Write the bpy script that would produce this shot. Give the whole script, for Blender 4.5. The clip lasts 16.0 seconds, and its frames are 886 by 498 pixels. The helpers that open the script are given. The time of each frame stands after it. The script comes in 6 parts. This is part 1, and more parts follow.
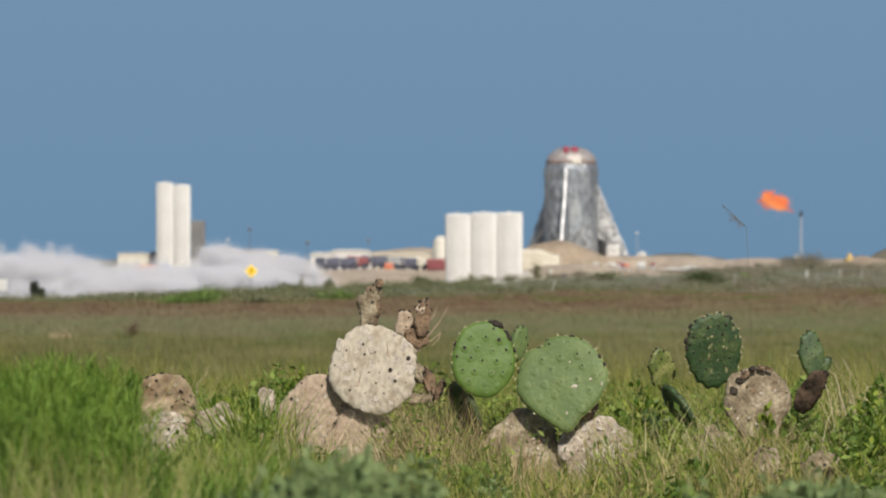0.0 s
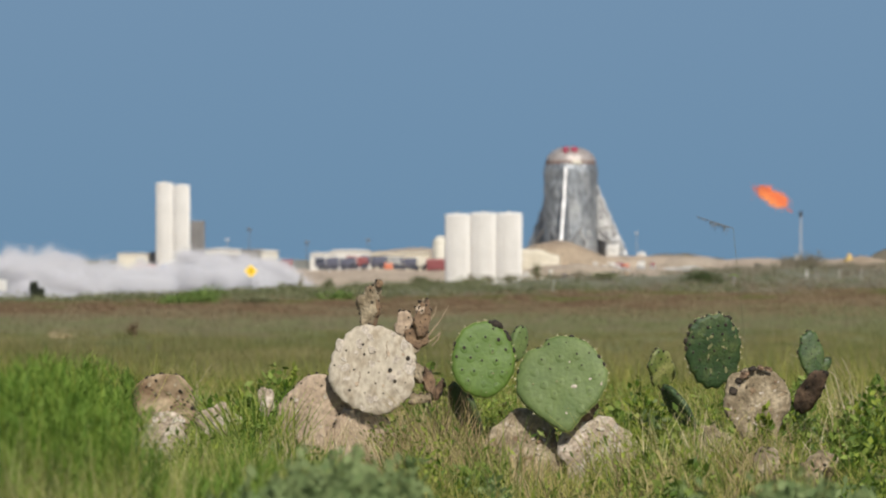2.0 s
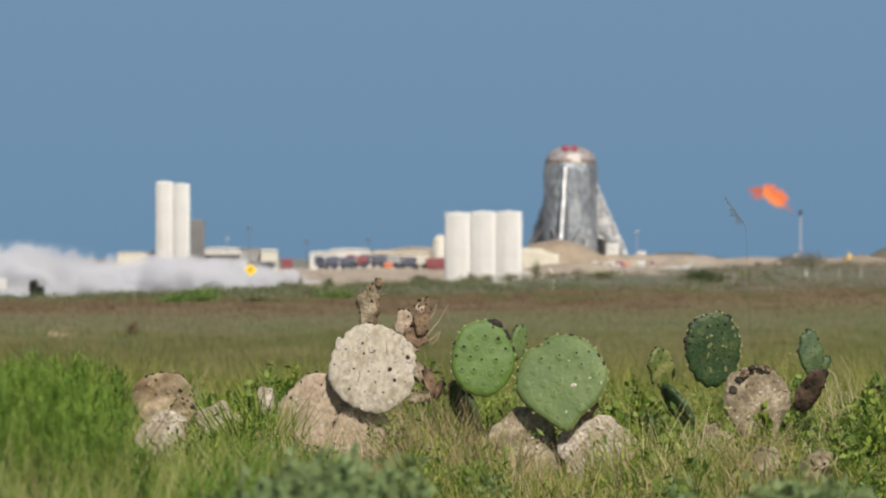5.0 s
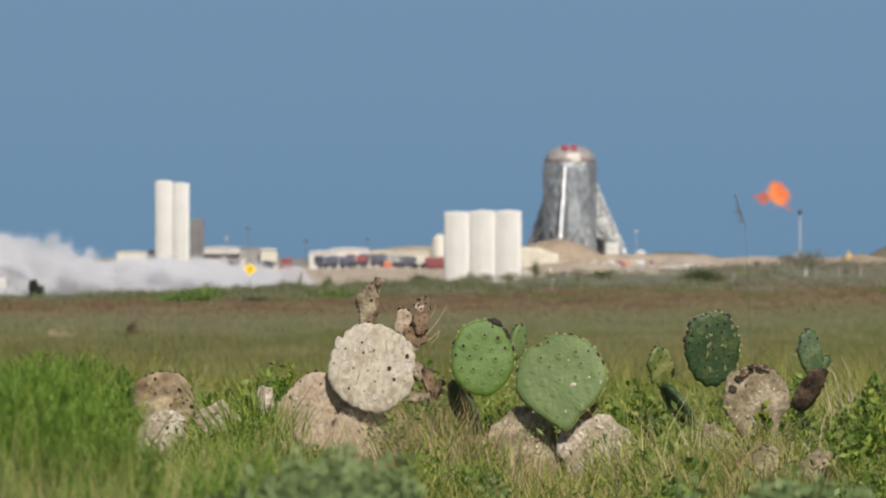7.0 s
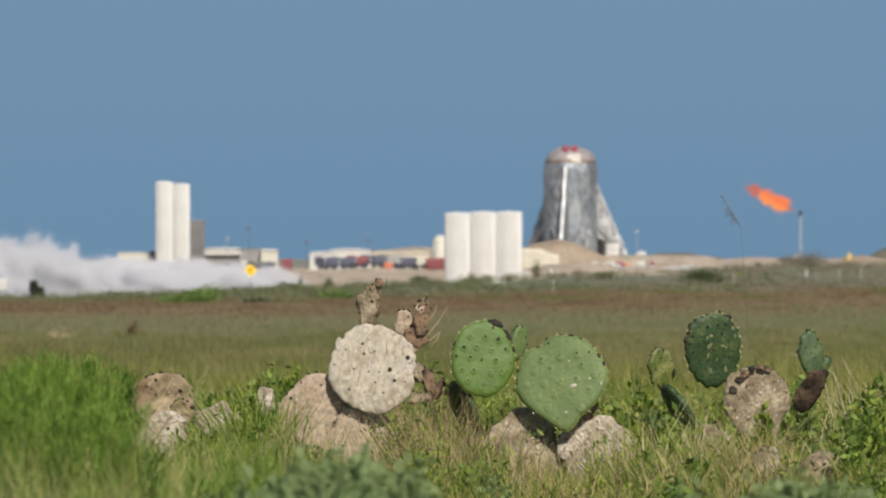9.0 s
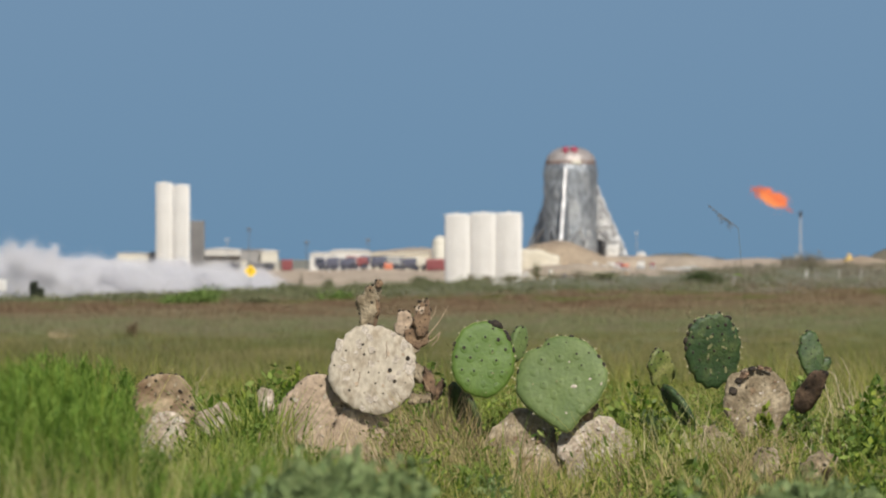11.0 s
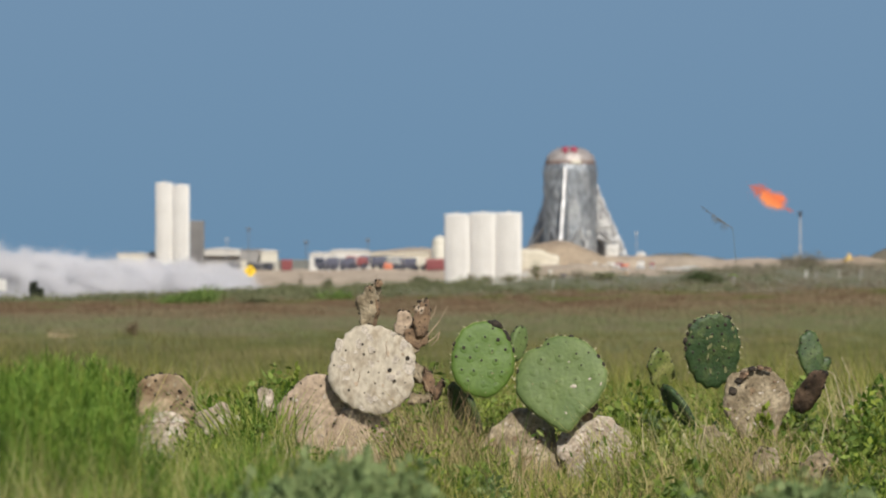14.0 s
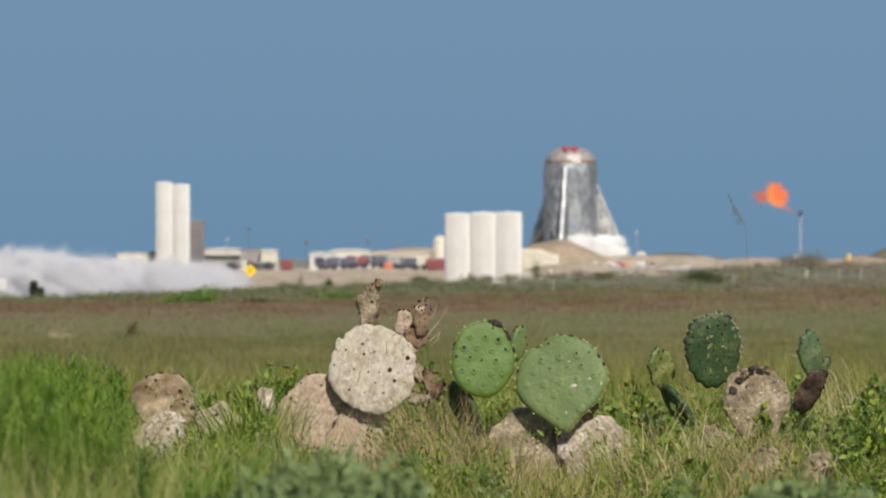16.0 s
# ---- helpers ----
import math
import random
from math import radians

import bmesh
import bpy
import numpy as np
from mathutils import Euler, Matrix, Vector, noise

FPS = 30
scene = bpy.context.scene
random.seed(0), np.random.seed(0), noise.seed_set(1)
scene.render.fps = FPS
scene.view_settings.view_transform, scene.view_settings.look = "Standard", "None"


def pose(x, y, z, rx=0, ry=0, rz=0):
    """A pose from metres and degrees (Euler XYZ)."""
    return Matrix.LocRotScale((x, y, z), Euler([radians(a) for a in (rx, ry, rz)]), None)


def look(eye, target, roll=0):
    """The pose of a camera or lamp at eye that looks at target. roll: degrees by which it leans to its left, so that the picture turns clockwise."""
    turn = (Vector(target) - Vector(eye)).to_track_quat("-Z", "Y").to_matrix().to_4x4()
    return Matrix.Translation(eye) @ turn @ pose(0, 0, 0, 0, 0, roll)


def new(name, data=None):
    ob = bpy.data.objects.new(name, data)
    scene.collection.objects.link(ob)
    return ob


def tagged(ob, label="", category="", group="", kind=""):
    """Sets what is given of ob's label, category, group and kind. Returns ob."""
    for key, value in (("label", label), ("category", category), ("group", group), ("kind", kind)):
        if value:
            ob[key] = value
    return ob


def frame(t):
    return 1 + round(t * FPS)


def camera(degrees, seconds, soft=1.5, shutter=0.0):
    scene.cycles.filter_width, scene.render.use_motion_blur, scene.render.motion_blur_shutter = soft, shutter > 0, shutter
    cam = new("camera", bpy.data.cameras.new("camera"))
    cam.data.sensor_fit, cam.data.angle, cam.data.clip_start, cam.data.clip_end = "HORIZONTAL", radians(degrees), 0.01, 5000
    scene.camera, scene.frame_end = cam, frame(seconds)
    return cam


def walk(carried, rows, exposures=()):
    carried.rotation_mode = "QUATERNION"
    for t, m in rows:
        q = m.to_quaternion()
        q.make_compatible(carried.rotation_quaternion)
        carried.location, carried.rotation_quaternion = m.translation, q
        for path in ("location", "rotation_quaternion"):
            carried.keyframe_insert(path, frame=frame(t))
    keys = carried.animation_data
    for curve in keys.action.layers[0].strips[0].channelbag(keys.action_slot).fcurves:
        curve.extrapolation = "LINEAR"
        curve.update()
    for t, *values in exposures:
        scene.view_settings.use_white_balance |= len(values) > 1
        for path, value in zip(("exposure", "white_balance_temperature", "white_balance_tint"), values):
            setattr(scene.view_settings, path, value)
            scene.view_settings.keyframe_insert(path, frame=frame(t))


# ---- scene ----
# The camera stands on low coastal ground with a long lens; y runs away from it, z = 0 is the marsh level.
cam = camera(5.343, 16.0, soft=2.1)
# the cactus is in focus, the far site a little soft
cam.data.dof.use_dof, cam.data.dof.focus_distance, cam.data.dof.aperture_fstop = True, 28.0, 27.5
LEVEL = 90.058
DRIFT = ((0, .71, .83), (.5, .71, 1.1), (1, .23, 1.3), (1.5, -.5, 0), (2, .04, 1.0), (2.5, .9, -.3), (3, 1.3, -.2),
         (3.5, .5, .1), (4, 0, -.2), (6.5, -1, -2), (7, -1.3, -2.2), (7.5, -.2, -1.9), (8, -.8, -1.2), (8.5, -.8, -.3),
         (9, -.35, -.4), (11.5, -.3, 1.2), (12, -.15, -.3), (12.5, .4, -.6), (13, .1, .3), (13.5, 0, 1.2), (14, -.8, .9),
         (14.5, .6, .55), (15, .5, 0), (15.5, .7, .9), (16, -.4, .2))
walk(cam, [(t, pose(0, 0, 4, LEVEL + b * .00341, 0, a * .00341)) for t, a, b in DRIFT])

# ---------------------------------------------------------------- light
SUN_UP, SUN_SIDE = 40, 15          # degrees above the horizon, degrees to the right of straight behind the camera
world = bpy.data.worlds.new("sky")
scene.world = world
world.use_nodes = True
wn = world.node_tree.nodes
sky = wn.new("ShaderNodeTexSky")
sky.sky_type, sky.sun_disc = "NISHITA", False
sky.sun_elevation, sky.sun_rotation = radians(SUN_UP), radians(180 - SUN_SIDE)
world.node_tree.links.new(sky.outputs[0], wn["Background"].inputs[0])
wn["Background"].inputs[1].default_value = .088
sun = new("sun", bpy.data.lights.new("sun", "SUN"))
sun.data.energy, sun.data.angle, sun.data.color = 4.7, radians(.53), (1, .95, .86)
a, e = radians(SUN_SIDE), radians(SUN_UP)
SUNWAY = Vector((math.sin(a) * math.cos(e), -math.cos(a) * math.cos(e), math.sin(e)))
sun.matrix_world = look(SUNWAY * 60, (0, 0, 0))
scene.view_settings.exposure = 0
scene.cycles.transparent_max_bounces = 24


# ---------------------------------------------------------------- materials
def material(name, low, high, scale=1.0, rough=.8, metal=0.0, bump=.2, grain=9.0, amount=.35, stretch=(1, 1, 1), vary=0.0,
             island=0.0, thin=0.0, spread=(.3, .7), dist=.02):
    """Two colours mixed by a broad noise, a fine grain over them, and a relief."""
    m = bpy.data.materials.new(name)
    m.use_nodes = True
    n, k = m.node_tree.nodes, m.node_tree.links
    b = n["Principled BSDF"]
    tc, mp = n.new("ShaderNodeTexCoord"), n.new("ShaderNodeMapping")
    mp.inputs["Scale"].default_value = stretch
    k.new(tc.outputs["Object"], mp.inputs[0])
    n1, n2 = n.new("ShaderNodeTexNoise"), n.new("ShaderNodeTexNoise")
    n1.inputs["Scale"].default_value, n1.inputs["Detail"].default_value = scale, 5
    n2.inputs["Scale"].default_value, n2.inputs["Detail"].default_value = scale * grain, 3
    k.new(mp.outputs[0], n1.inputs[0])
    k.new(mp.outputs[0], n2.inputs[0])
    r = n.new("ShaderNodeValToRGB")
    r.color_ramp.elements[0].position, r.color_ramp.elements[1].position = spread
    r.color_ramp.elements[0].color, r.color_ramp.elements[1].color = (*low, 1), (*high, 1)
    fac = n1.outputs[0]
    if island or vary:
        src = n.new("ShaderNodeNewGeometry").outputs["Random Per Island"] if island else n.new("ShaderNodeObjectInfo").outputs["Random"]
        mx = n.new("ShaderNodeMix")
        mx.inputs[0].default_value = island or vary
        k.new(n1.outputs[0], mx.inputs[2])
        k.new(src, mx.inputs[3])
        fac = mx.outputs[0]
    k.new(fac, r.inputs[0])
    g = n.new("ShaderNodeMapRange")
    g.inputs[1].default_value, g.inputs[2].default_value = .3, .7
    g.inputs[3].default_value, g.inputs[4].default_value = 1 - amount, 1 + amount * .5
    k.new(n2.outputs[0], g.inputs[0])
    mul = n.new("ShaderNodeVectorMath")
    mul.operation = "MULTIPLY"
    k.new(r.outputs[0], mul.inputs[0])
    k.new(g.outputs[0], mul.inputs[1])
    k.new(mul.outputs[0], b.inputs["Base Color"])
    b.inputs["Roughness"].default_value, b.inputs["Metallic"].default_value = rough, metal
    if bump:
        bp = n.new("ShaderNodeBump")
        bp.inputs["Strength"].default_value, bp.inputs["Distance"].default_value = bump, dist
        k.new(n2.outputs[0], bp.inputs["Height"])
        k.new(bp.outputs[0], b.inputs["Normal"])
    if thin:
        b.inputs["Specular IOR Level"].default_value = .22
        tr, mix = n.new("ShaderNodeBsdfTranslucent"), n.new("ShaderNodeMixShader")
        mix.inputs[0].default_value = thin
        k.new(mul.outputs[0], tr.inputs[0])
        k.new(b.outputs[0], mix.inputs[1])
        k.new(tr.outputs[0], mix.inputs[2])
        k.new(mix.outputs[0], n["Material Output"].inputs[0])
    return m


def stops(ramp, rows):
    while len(ramp.elements) < len(rows):
        ramp.elements.new(.5)
    for el, (p, c) in zip(ramp.elements, rows):
        el.position, el.color = p, (*c, 1)


def ground_material():
    m = bpy.data.materials.new("coastal ground")
    m.use_nodes = True
    n, k = m.node_tree.nodes, m.node_tree.links
    b = n["Principled BSDF"]
    tc = n.new("ShaderNodeTexCoord")
    sep = n.new("ShaderNodeSeparateXYZ")
    k.new(tc.outputs["Object"], sep.inputs[0])
    wob = n.new("ShaderNodeTexNoise")
    wob.inputs["Scale"].default_value, wob.inputs["Detail"].default_value = .02, 6
    k.new(tc.outputs["Object"], wob.inputs[0])
    add = n.new("ShaderNodeMath")
    add.operation = "MULTIPLY_ADD"
    k.new(wob.outputs[0], add.inputs[0])
    add.inputs[1].default_value = 120
    k.new(sep.outputs["Y"], add.inputs[2])
    mr = n.new("ShaderNodeMapRange")
    mr.inputs[1].default_value, mr.inputs[2].default_value = 60, 2060
    k.new(add.outputs[0], mr.inputs[0])
    r = n.new("ShaderNodeValToRGB")
    stops(r.color_ramp, ((0, (.10, .09, .03)), (.08, (.15, .132, .05)), (.16, (.20, .185, .10)), (.21, (.21, .165, .10)),
                         (.33, (.21, .16, .10)), (.37, (.145, .142, .082)), (.63, (.16, .15, .092)), (.66, (.40, .315, .23)),
                         (.9, (.39, .31, .23)), (1, (.2, .19, .15))))
    k.new(mr.outputs[0], r.inputs[0])
    f = n.new("ShaderNodeTexNoise")
    f.inputs["Scale"].default_value, f.inputs["Detail"].default_value = .35, 8
    k.new(tc.outputs["Object"], f.inputs[0])
    g = n.new("ShaderNodeMapRange")
    g.inputs[1].default_value, g.inputs[2].default_value, g.inputs[3].default_value, g.inputs[4].default_value = .3, .7, .7, 1.2
    k.new(f.outputs[0], g.inputs[0])
    mul = n.new("ShaderNodeVectorMath")
    mul.operation = "MULTIPLY"
    k.new(r.outputs[0], mul.inputs[0])
    k.new(g.outputs[0], mul.inputs[1])
    k.new(mul.outputs[0], b.inputs["Base Color"])
    b.inputs["Roughness"].default_value = .95
    bp = n.new("ShaderNodeBump")
    bp.inputs["Strength"].default_value, bp.inputs["Distance"].default_value = .4, .2
    k.new(f.outputs[0], bp.inputs["Height"])
    k.new(bp.outputs[0], b.inputs["Normal"])
    return m


def glow(name, rows, low, high, strength=1.0, blot=0.0):
    """A surface that gives off light of its own, its colour by the height in its object's space."""
    m = bpy.data.materials.new(name)
    m.use_nodes = True
    n, k = m.node_tree.nodes, m.node_tree.links
    n.remove(n["Principled BSDF"])
    em, tc, sep, mr, r = (n.new("ShaderNode" + s) for s in ("Emission", "TexCoord", "SeparateXYZ", "MapRange", "ValToRGB"))
    k.new(tc.outputs["Object"], sep.inputs[0])
    k.new(sep.outputs["Z"], mr.inputs[0])
    mr.inputs[1].default_value, mr.inputs[2].default_value = low, high
    k.new(mr.outputs[0], r.inputs[0])
    if blot:
        tn, ma = n.new("ShaderNodeTexNoise"), n.new("ShaderNodeMath")
        tn.inputs["Scale"].default_value, tn.inputs["Detail"].default_value = 1.3, 3
        k.new(tc.outputs["Object"], tn.inputs[0])
        ma.operation = "MULTIPLY_ADD"
        ma.inputs[1].default_value = blot
        k.new(tn.outputs[0], ma.inputs[0])
        k.new(sep.outputs["Z"], ma.inputs[2])
        k.new(ma.outputs[0], mr.inputs[0])
    stops(r.color_ramp, rows)
    k.new(r.outputs[0], em.inputs[0])
    em.inputs[1].default_value = strength
    k.new(em.outputs[0], n["Material Output"].inputs[0])
    return m


def mist(name, colour, cover):
    """Fine drops: light goes through and is scattered both ways."""
    m = bpy.data.materials.new(name)
    m.use_nodes = True
    n, k = m.node_tree.nodes, m.node_tree.links
    n.remove(n["Principled BSDF"])
    d, t, c, m1, m2 = (n.new("ShaderNode" + s) for s in ("BsdfDiffuse", "BsdfTranslucent", "BsdfTransparent", "MixShader", "MixShader"))
    d.inputs[0].default_value = t.inputs[0].default_value = (*colour, 1)
    m1.inputs[0].default_value, m2.inputs[0].default_value = .5, cover
    k.new(d.outputs[0], m1.inputs[1])
    k.new(t.outputs[0], m1.inputs[2])
    k.new(c.outputs[0], m2.inputs[1])
    k.new(m1.outputs[0], m2.inputs[2])
    k.new(m2.outputs[0], n["Material Output"].inputs[0])
    return m


GROUND = ground_material()
SAND = material("pale sand", (.31, .25, .185), (.40, .33, .255), .25, .95, bump=.4, dist=.1)
SOIL = material("brown soil", (.26, .195, .135), (.37, .29, .205), .3, .95, bump=.4, dist=.1)
WHITE = material("white tank paint", (.575, .56, .535), (.63, .615, .59), .3, .9, bump=.03, amount=.05)
WHITE.node_tree.nodes["Principled BSDF"].inputs["Diffuse Roughness"].default_value = 1.0
CREAM = material("cream sheet metal", (.50, .465, .385), (.58, .545, .46), .4, .5, bump=.05, amount=.1)
TARP = material("cream tarpaulin", (.50, .45, .35), (.66, .60, .49), .5, .8, bump=.5, amount=.2, dist=.2)
CANVAS = material("white fabric cover", (.52, .50, .465), (.62, .60, .56), .5, .8, bump=.1, amount=.1)
TOWER = material("dull grey tower cladding", (.135, .13, .128), (.19, .183, .178), .5, .7, bump=.1, amount=.2)
GREY = material("grey cladding", (.22, .22, .22), (.32, .32, .31), .5, .6, bump=.1, amount=.2)
HALL = material("pale grey hall cladding", (.24, .23, .22), (.31, .30, .29), .5, .7, bump=.1, amount=.2)
FADED = material("faded dark grey paint", (.12, .12, .13), (.19, .185, .19), .8, .7, bump=.1)
# distance haze is put into this paint: lightened and turned bluish
DARK = material("dark machinery paint with haze tint", (.045, .05, .085), (.11, .11, .15), .8, .5, bump=.1)
RED = material("red machinery paint", (.17, .04, .045), (.25, .065, .065), .8, .5, bump=.1, amount=.2)
BLUE = material("blue drum paint", (.04, .12, .35), (.06, .17, .45), .8, .5, bump=.1)
ORANGE = material("orange barrier plastic", (.52, .155, .08), (.64, .2, .105), .8, .5, bump=.1)
YELLOW = material("yellow sign sheeting", (.85, .52, .01), (.95, .62, .02), 2, .5, bump=.02, amount=.08)
MARKER = material("faded yellow marker paint", (.42, .29, .10), (.5, .36, .14), 1, .9, bump=.1, amount=.2)
BLACK = material("black print", (.015, .015, .015), (.03, .03, .03), 4, .6, bump=0)
GLASS = material("dark window glass", (.02, .03, .04), (.04, .05, .06), 1, .1, bump=0)
RUBBER = material("tyre rubber", (.02, .02, .02), (.04, .04, .04), 4, .9)
STEEL = material("wrinkled stainless steel", (.222, .243, .268), (.37, .386, .40), .42, .55, .55, bump=.45, grain=4, amount=.4, dist=.3, stretch=(1, 1, .5), spread=(.4, .62))
FOIL = material("bright steel fairing", (.16, .16, .17), (.60, .595, .58), 1.1, .5, .5, bump=.7, grain=3, amount=.35, spread=(.36, .6), dist=.3)
BRIGHT = material("pale metal conduit", (.56, .555, .55), (.70, .69, .68), 1, .35, .2, bump=.1, amount=.1)
RUST = material("rust-brown band", (.14, .09, .075), (.36, .27, .24), 1, .7, .2, bump=.2)
DOMED = material("dull steel dome", (.34, .295, .275), (.50, .45, .42), 1.0, .55, .4, bump=.3, dist=.1)
CRIMSON = material("red covers", (.22, .025, .05), (.32, .04, .08), 1, .6, bump=.2)
GALVA = material("galvanised pole", (.35, .36, .37), (.5, .5, .5), 1, .45, .6, bump=.1)
POLE = material("dull grey pole", (.10, .11, .12), (.18, .19, .2), 1, .6, .3, bump=.1)
POLEPALE = material("dull pale pipe", (.30, .31, .33), (.40, .41, .42), 1, .8, .1, bump=.1)
SOOT = material("sooty steel", (.03, .03, .03), (.07, .065, .06), 2, .7, .3)
CONCRETE = material("pale concrete", (.5, .48, .45), (.62, .6, .56), .3, .9, bump=.2)
PALEWOOD = material("weathered pale post", (.30, .28, .24), (.42, .39, .35), 3, .9)
PAD = material("green cactus skin", (.050, .103, .008), (.086, .148, .017), 14, .6, bump=.3, grain=7, amount=.18, dist=.004, vary=.25)
PADBLUE = material("blue-green cactus skin", (.081, .124, .033), (.123, .168, .048), 12, .65, bump=.45, grain=7, amount=.18, dist=.004)
# one pad's own blotched skin; on two others the dark colour paints shade
PADDARK = material("blotched dark cactus skin, also painted shade", (.022, .052, .012), (.085, .115, .032), 24, .6, bump=.5, grain=5, amount=.4, dist=.005, spread=(.45, .8))
DEAD = material("bleached dead cactus", (.30, .245, .175), (.455, .396, .31), 16, .95, bump=.45, grain=4, amount=.2, dist=.006, stretch=(1.35, 1, .85), spread=(.34, .52))
# paler than the skin: sunlight on the pad edges, put into colour
RIMLIGHT = material("yellow-green cactus rim light", (.13, .165, .035), (.22, .25, .07), 40, .6, bump=.2, dist=.003)
CHIP = material("pale flaked cactus skin", (.36, .305, .245), (.54, .475, .40), 30, .95, bump=.4, grain=5, dist=.004)
FLECK = material("pale yellow-green cactus scars", (.13, .14, .055), (.26, .25, .12), 40, .8, bump=.3, dist=.003)
DEADTAN = material("tan dead cactus", (.27, .195, .132), (.45, .352, .258), 10, .95, bump=.6, grain=7, amount=.35, dist=.006)
DEADGREY = material("mottled grey dead cactus", (.175, .135, .083), (.36, .295, .2), 22, .95, bump=.8, grain=4, amount=.3, spread=(.42, .66), dist=.008)
YUCCA = material("dark yucca leaves", (.015, .022, .012), (.04, .05, .025), 2, .7)
CHIPPED = material("pinkish dead cactus with pale chips", (.33, .262, .195), (.53, .455, .37), 22, .95, bump=.8, grain=4, amount=.3, dist=.008, spread=(.5, .64))
STAINED = material("brown-stained dead cactus", (.15, .095, .052), (.37, .285, .18), 10, .95, bump=.7, grain=5, amount=.35, dist=.006, spread=(.4, .62))
PADYOUNG = material("dark green cactus skin with pale edges", (.025, .058, .010), (.085, .12, .032), 24, .55, bump=.3, grain=5, amount=.3, dist=.004, spread=(.4, .72))
PADMOTTLE = material("yellow-mottled cactus skin", (.085, .115, .018), (.27, .26, .09), 26, .55, bump=.3, grain=5, amount=.3, dist=.004, spread=(.42, .7))
STRAWPALE = material("pale dry straw", (.34, .26, .13), (.58, .48, .30), 3, .7, bump=0, island=.8, thin=.25, amount=.2)
STRAWBROWN = material("brown dry grass", (.09, .065, .03), (.40, .30, .16), 3, .8, bump=0, island=.9, thin=.2, amount=.2)
HUSK = material("dark reddish cactus husk", (.08, .05, .03), (.30, .19, .115), 14, .95, bump=.6, grain=5, dist=.006, spread=(.45, .72))
BROWN = material("dry brown cactus husk", (.12, .075, .045), (.26, .17, .10), 26, .95, bump=.6, grain=5, dist=.006)
SPINE = material("dark spine cushions", (.012, .010, .007), (.045, .032, .02), 60, .9, bump=0)
SPINEPALE = material("pale spines", (.55, .47, .30), (.7, .62, .42), 60, .7, bump=0)
TWIG = material("dry twig", (.28, .20, .12), (.45, .35, .23), 30, .9)
TWIGPALE = material("pale bleached twig", (.42, .34, .22), (.6, .5, .36), 30, .9)
GRASS = material("meadow grass", (.06, .105, .010), (.39, .355, .10), 3, .6, bump=0, island=.75, thin=.4, amount=.2)
MEADOW = material("olive meadow grass", (.155, .15, .026), (.35, .305, .085), .5, .7, bump=0, island=.4, thin=.5, amount=.2)
STRAW = material("straw and green grass", (.12, .12, .025), (.52, .42, .20), 3, .6, bump=0, island=.8, thin=.3, amount=.2)
STRAWTALL = material("pale yellow-green blades", (.22, .25, .06), (.50, .48, .20), 3, .6, bump=0, island=.8, thin=.4, amount=.2)
LUSHDEEP = material("deep green tall grass", (.06, .112, .012), (.22, .29, .055), 3, .6, bump=0, island=.8, thin=.4, amount=.2)
LUSH = material("lush green grass", (.075, .128, .013), (.28, .34, .06), 3, .5, bump=0, island=.8, thin=.45, amount=.2)
WEEDBRIGHT = material("bright green weed leaves", (.09, .15, .022), (.26, .34, .075), 5, .55, bump=0, island=.7, thin=.35, amount=.2)
WEEDOLIVE = material("olive weed leaves", (.09, .10, .02), (.34, .32, .11), 5, .6, bump=0, island=.8, thin=.3, amount=.2)
STRAWGREEN = material("green and straw-tipped grass", (.07, .125, .012), (.37, .385, .09), 3, .6, bump=0, island=.9, thin=.4, amount=.2)
MEADOWGREEN = material("fresh green meadow grass", (.09, .128, .014), (.20, .232, .045), .5, .7, bump=0, island=.4, thin=.5, amount=.2)
OLIVEGREEN = material("green distant meadow", (.135, .15, .05), (.21, .215, .08), .12, .8, bump=0, island=.3, thin=.5, amount=.2)
WEED = material("broad green weed", (.06, .115, .010), (.29, .345, .055), 5, .5, bump=0, island=.8, thin=.35, amount=.2)
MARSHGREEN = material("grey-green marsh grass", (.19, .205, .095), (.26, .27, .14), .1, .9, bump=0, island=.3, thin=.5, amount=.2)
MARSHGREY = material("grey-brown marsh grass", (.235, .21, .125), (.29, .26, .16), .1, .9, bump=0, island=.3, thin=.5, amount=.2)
OLIVE = material("olive dry meadow", (.19, .18, .068), (.275, .252, .105), .12, .8, bump=0, island=.3, thin=.5, amount=.2)
STRAWOLIVE = material("straw-olive meadow", (.215, .195, .08), (.30, .27, .125), .12, .8, bump=0, island=.3, thin=.5, amount=.2)
RUSSET = material("rust-brown marsh plants", (.235, .18, .105), (.29, .22, .135), .05, .9, bump=0, island=.2, thin=.5, amount=.2)
REDBROWN = material("dark red-brown marsh plants", (.17, .115, .07), (.24, .165, .10), .05, .9, bump=0, island=.3, thin=.4, amount=.2)
SCRUB = material("dark coastal scrub", (.10, .112, .056), (.19, .192, .10), .12, .8, bump=0, island=.45, thin=.15, amount=.2)
DARKSCRUB = material("dark green scrub leaves", (.035, .055, .02), (.085, .11, .04), .3, .8, bump=0, island=.5, thin=.15, amount=.2)
BARE = material("grey-brown bare scrub", (.195, .172, .122), (.275, .242, .18), .12, .9, bump=0, island=.35, thin=.3, amount=.2)
BUSHGREEN = material("fresh green bush", (.09, .16, .035), (.19, .26, .07), .6, .7, bump=0, island=.7, thin=.25, amount=.2)
SAGE = material("grey-green sage leaves", (.14, .20, .075), (.24, .30, .125), 6, .7, bump=0, island=.7, thin=.3, amount=.15)
FEATHERDEEP = material("feathery deep green leaves", (.035, .09, .009), (.12, .21, .03), 6, .6, bump=0, island=.7, thin=.4, amount=.2)
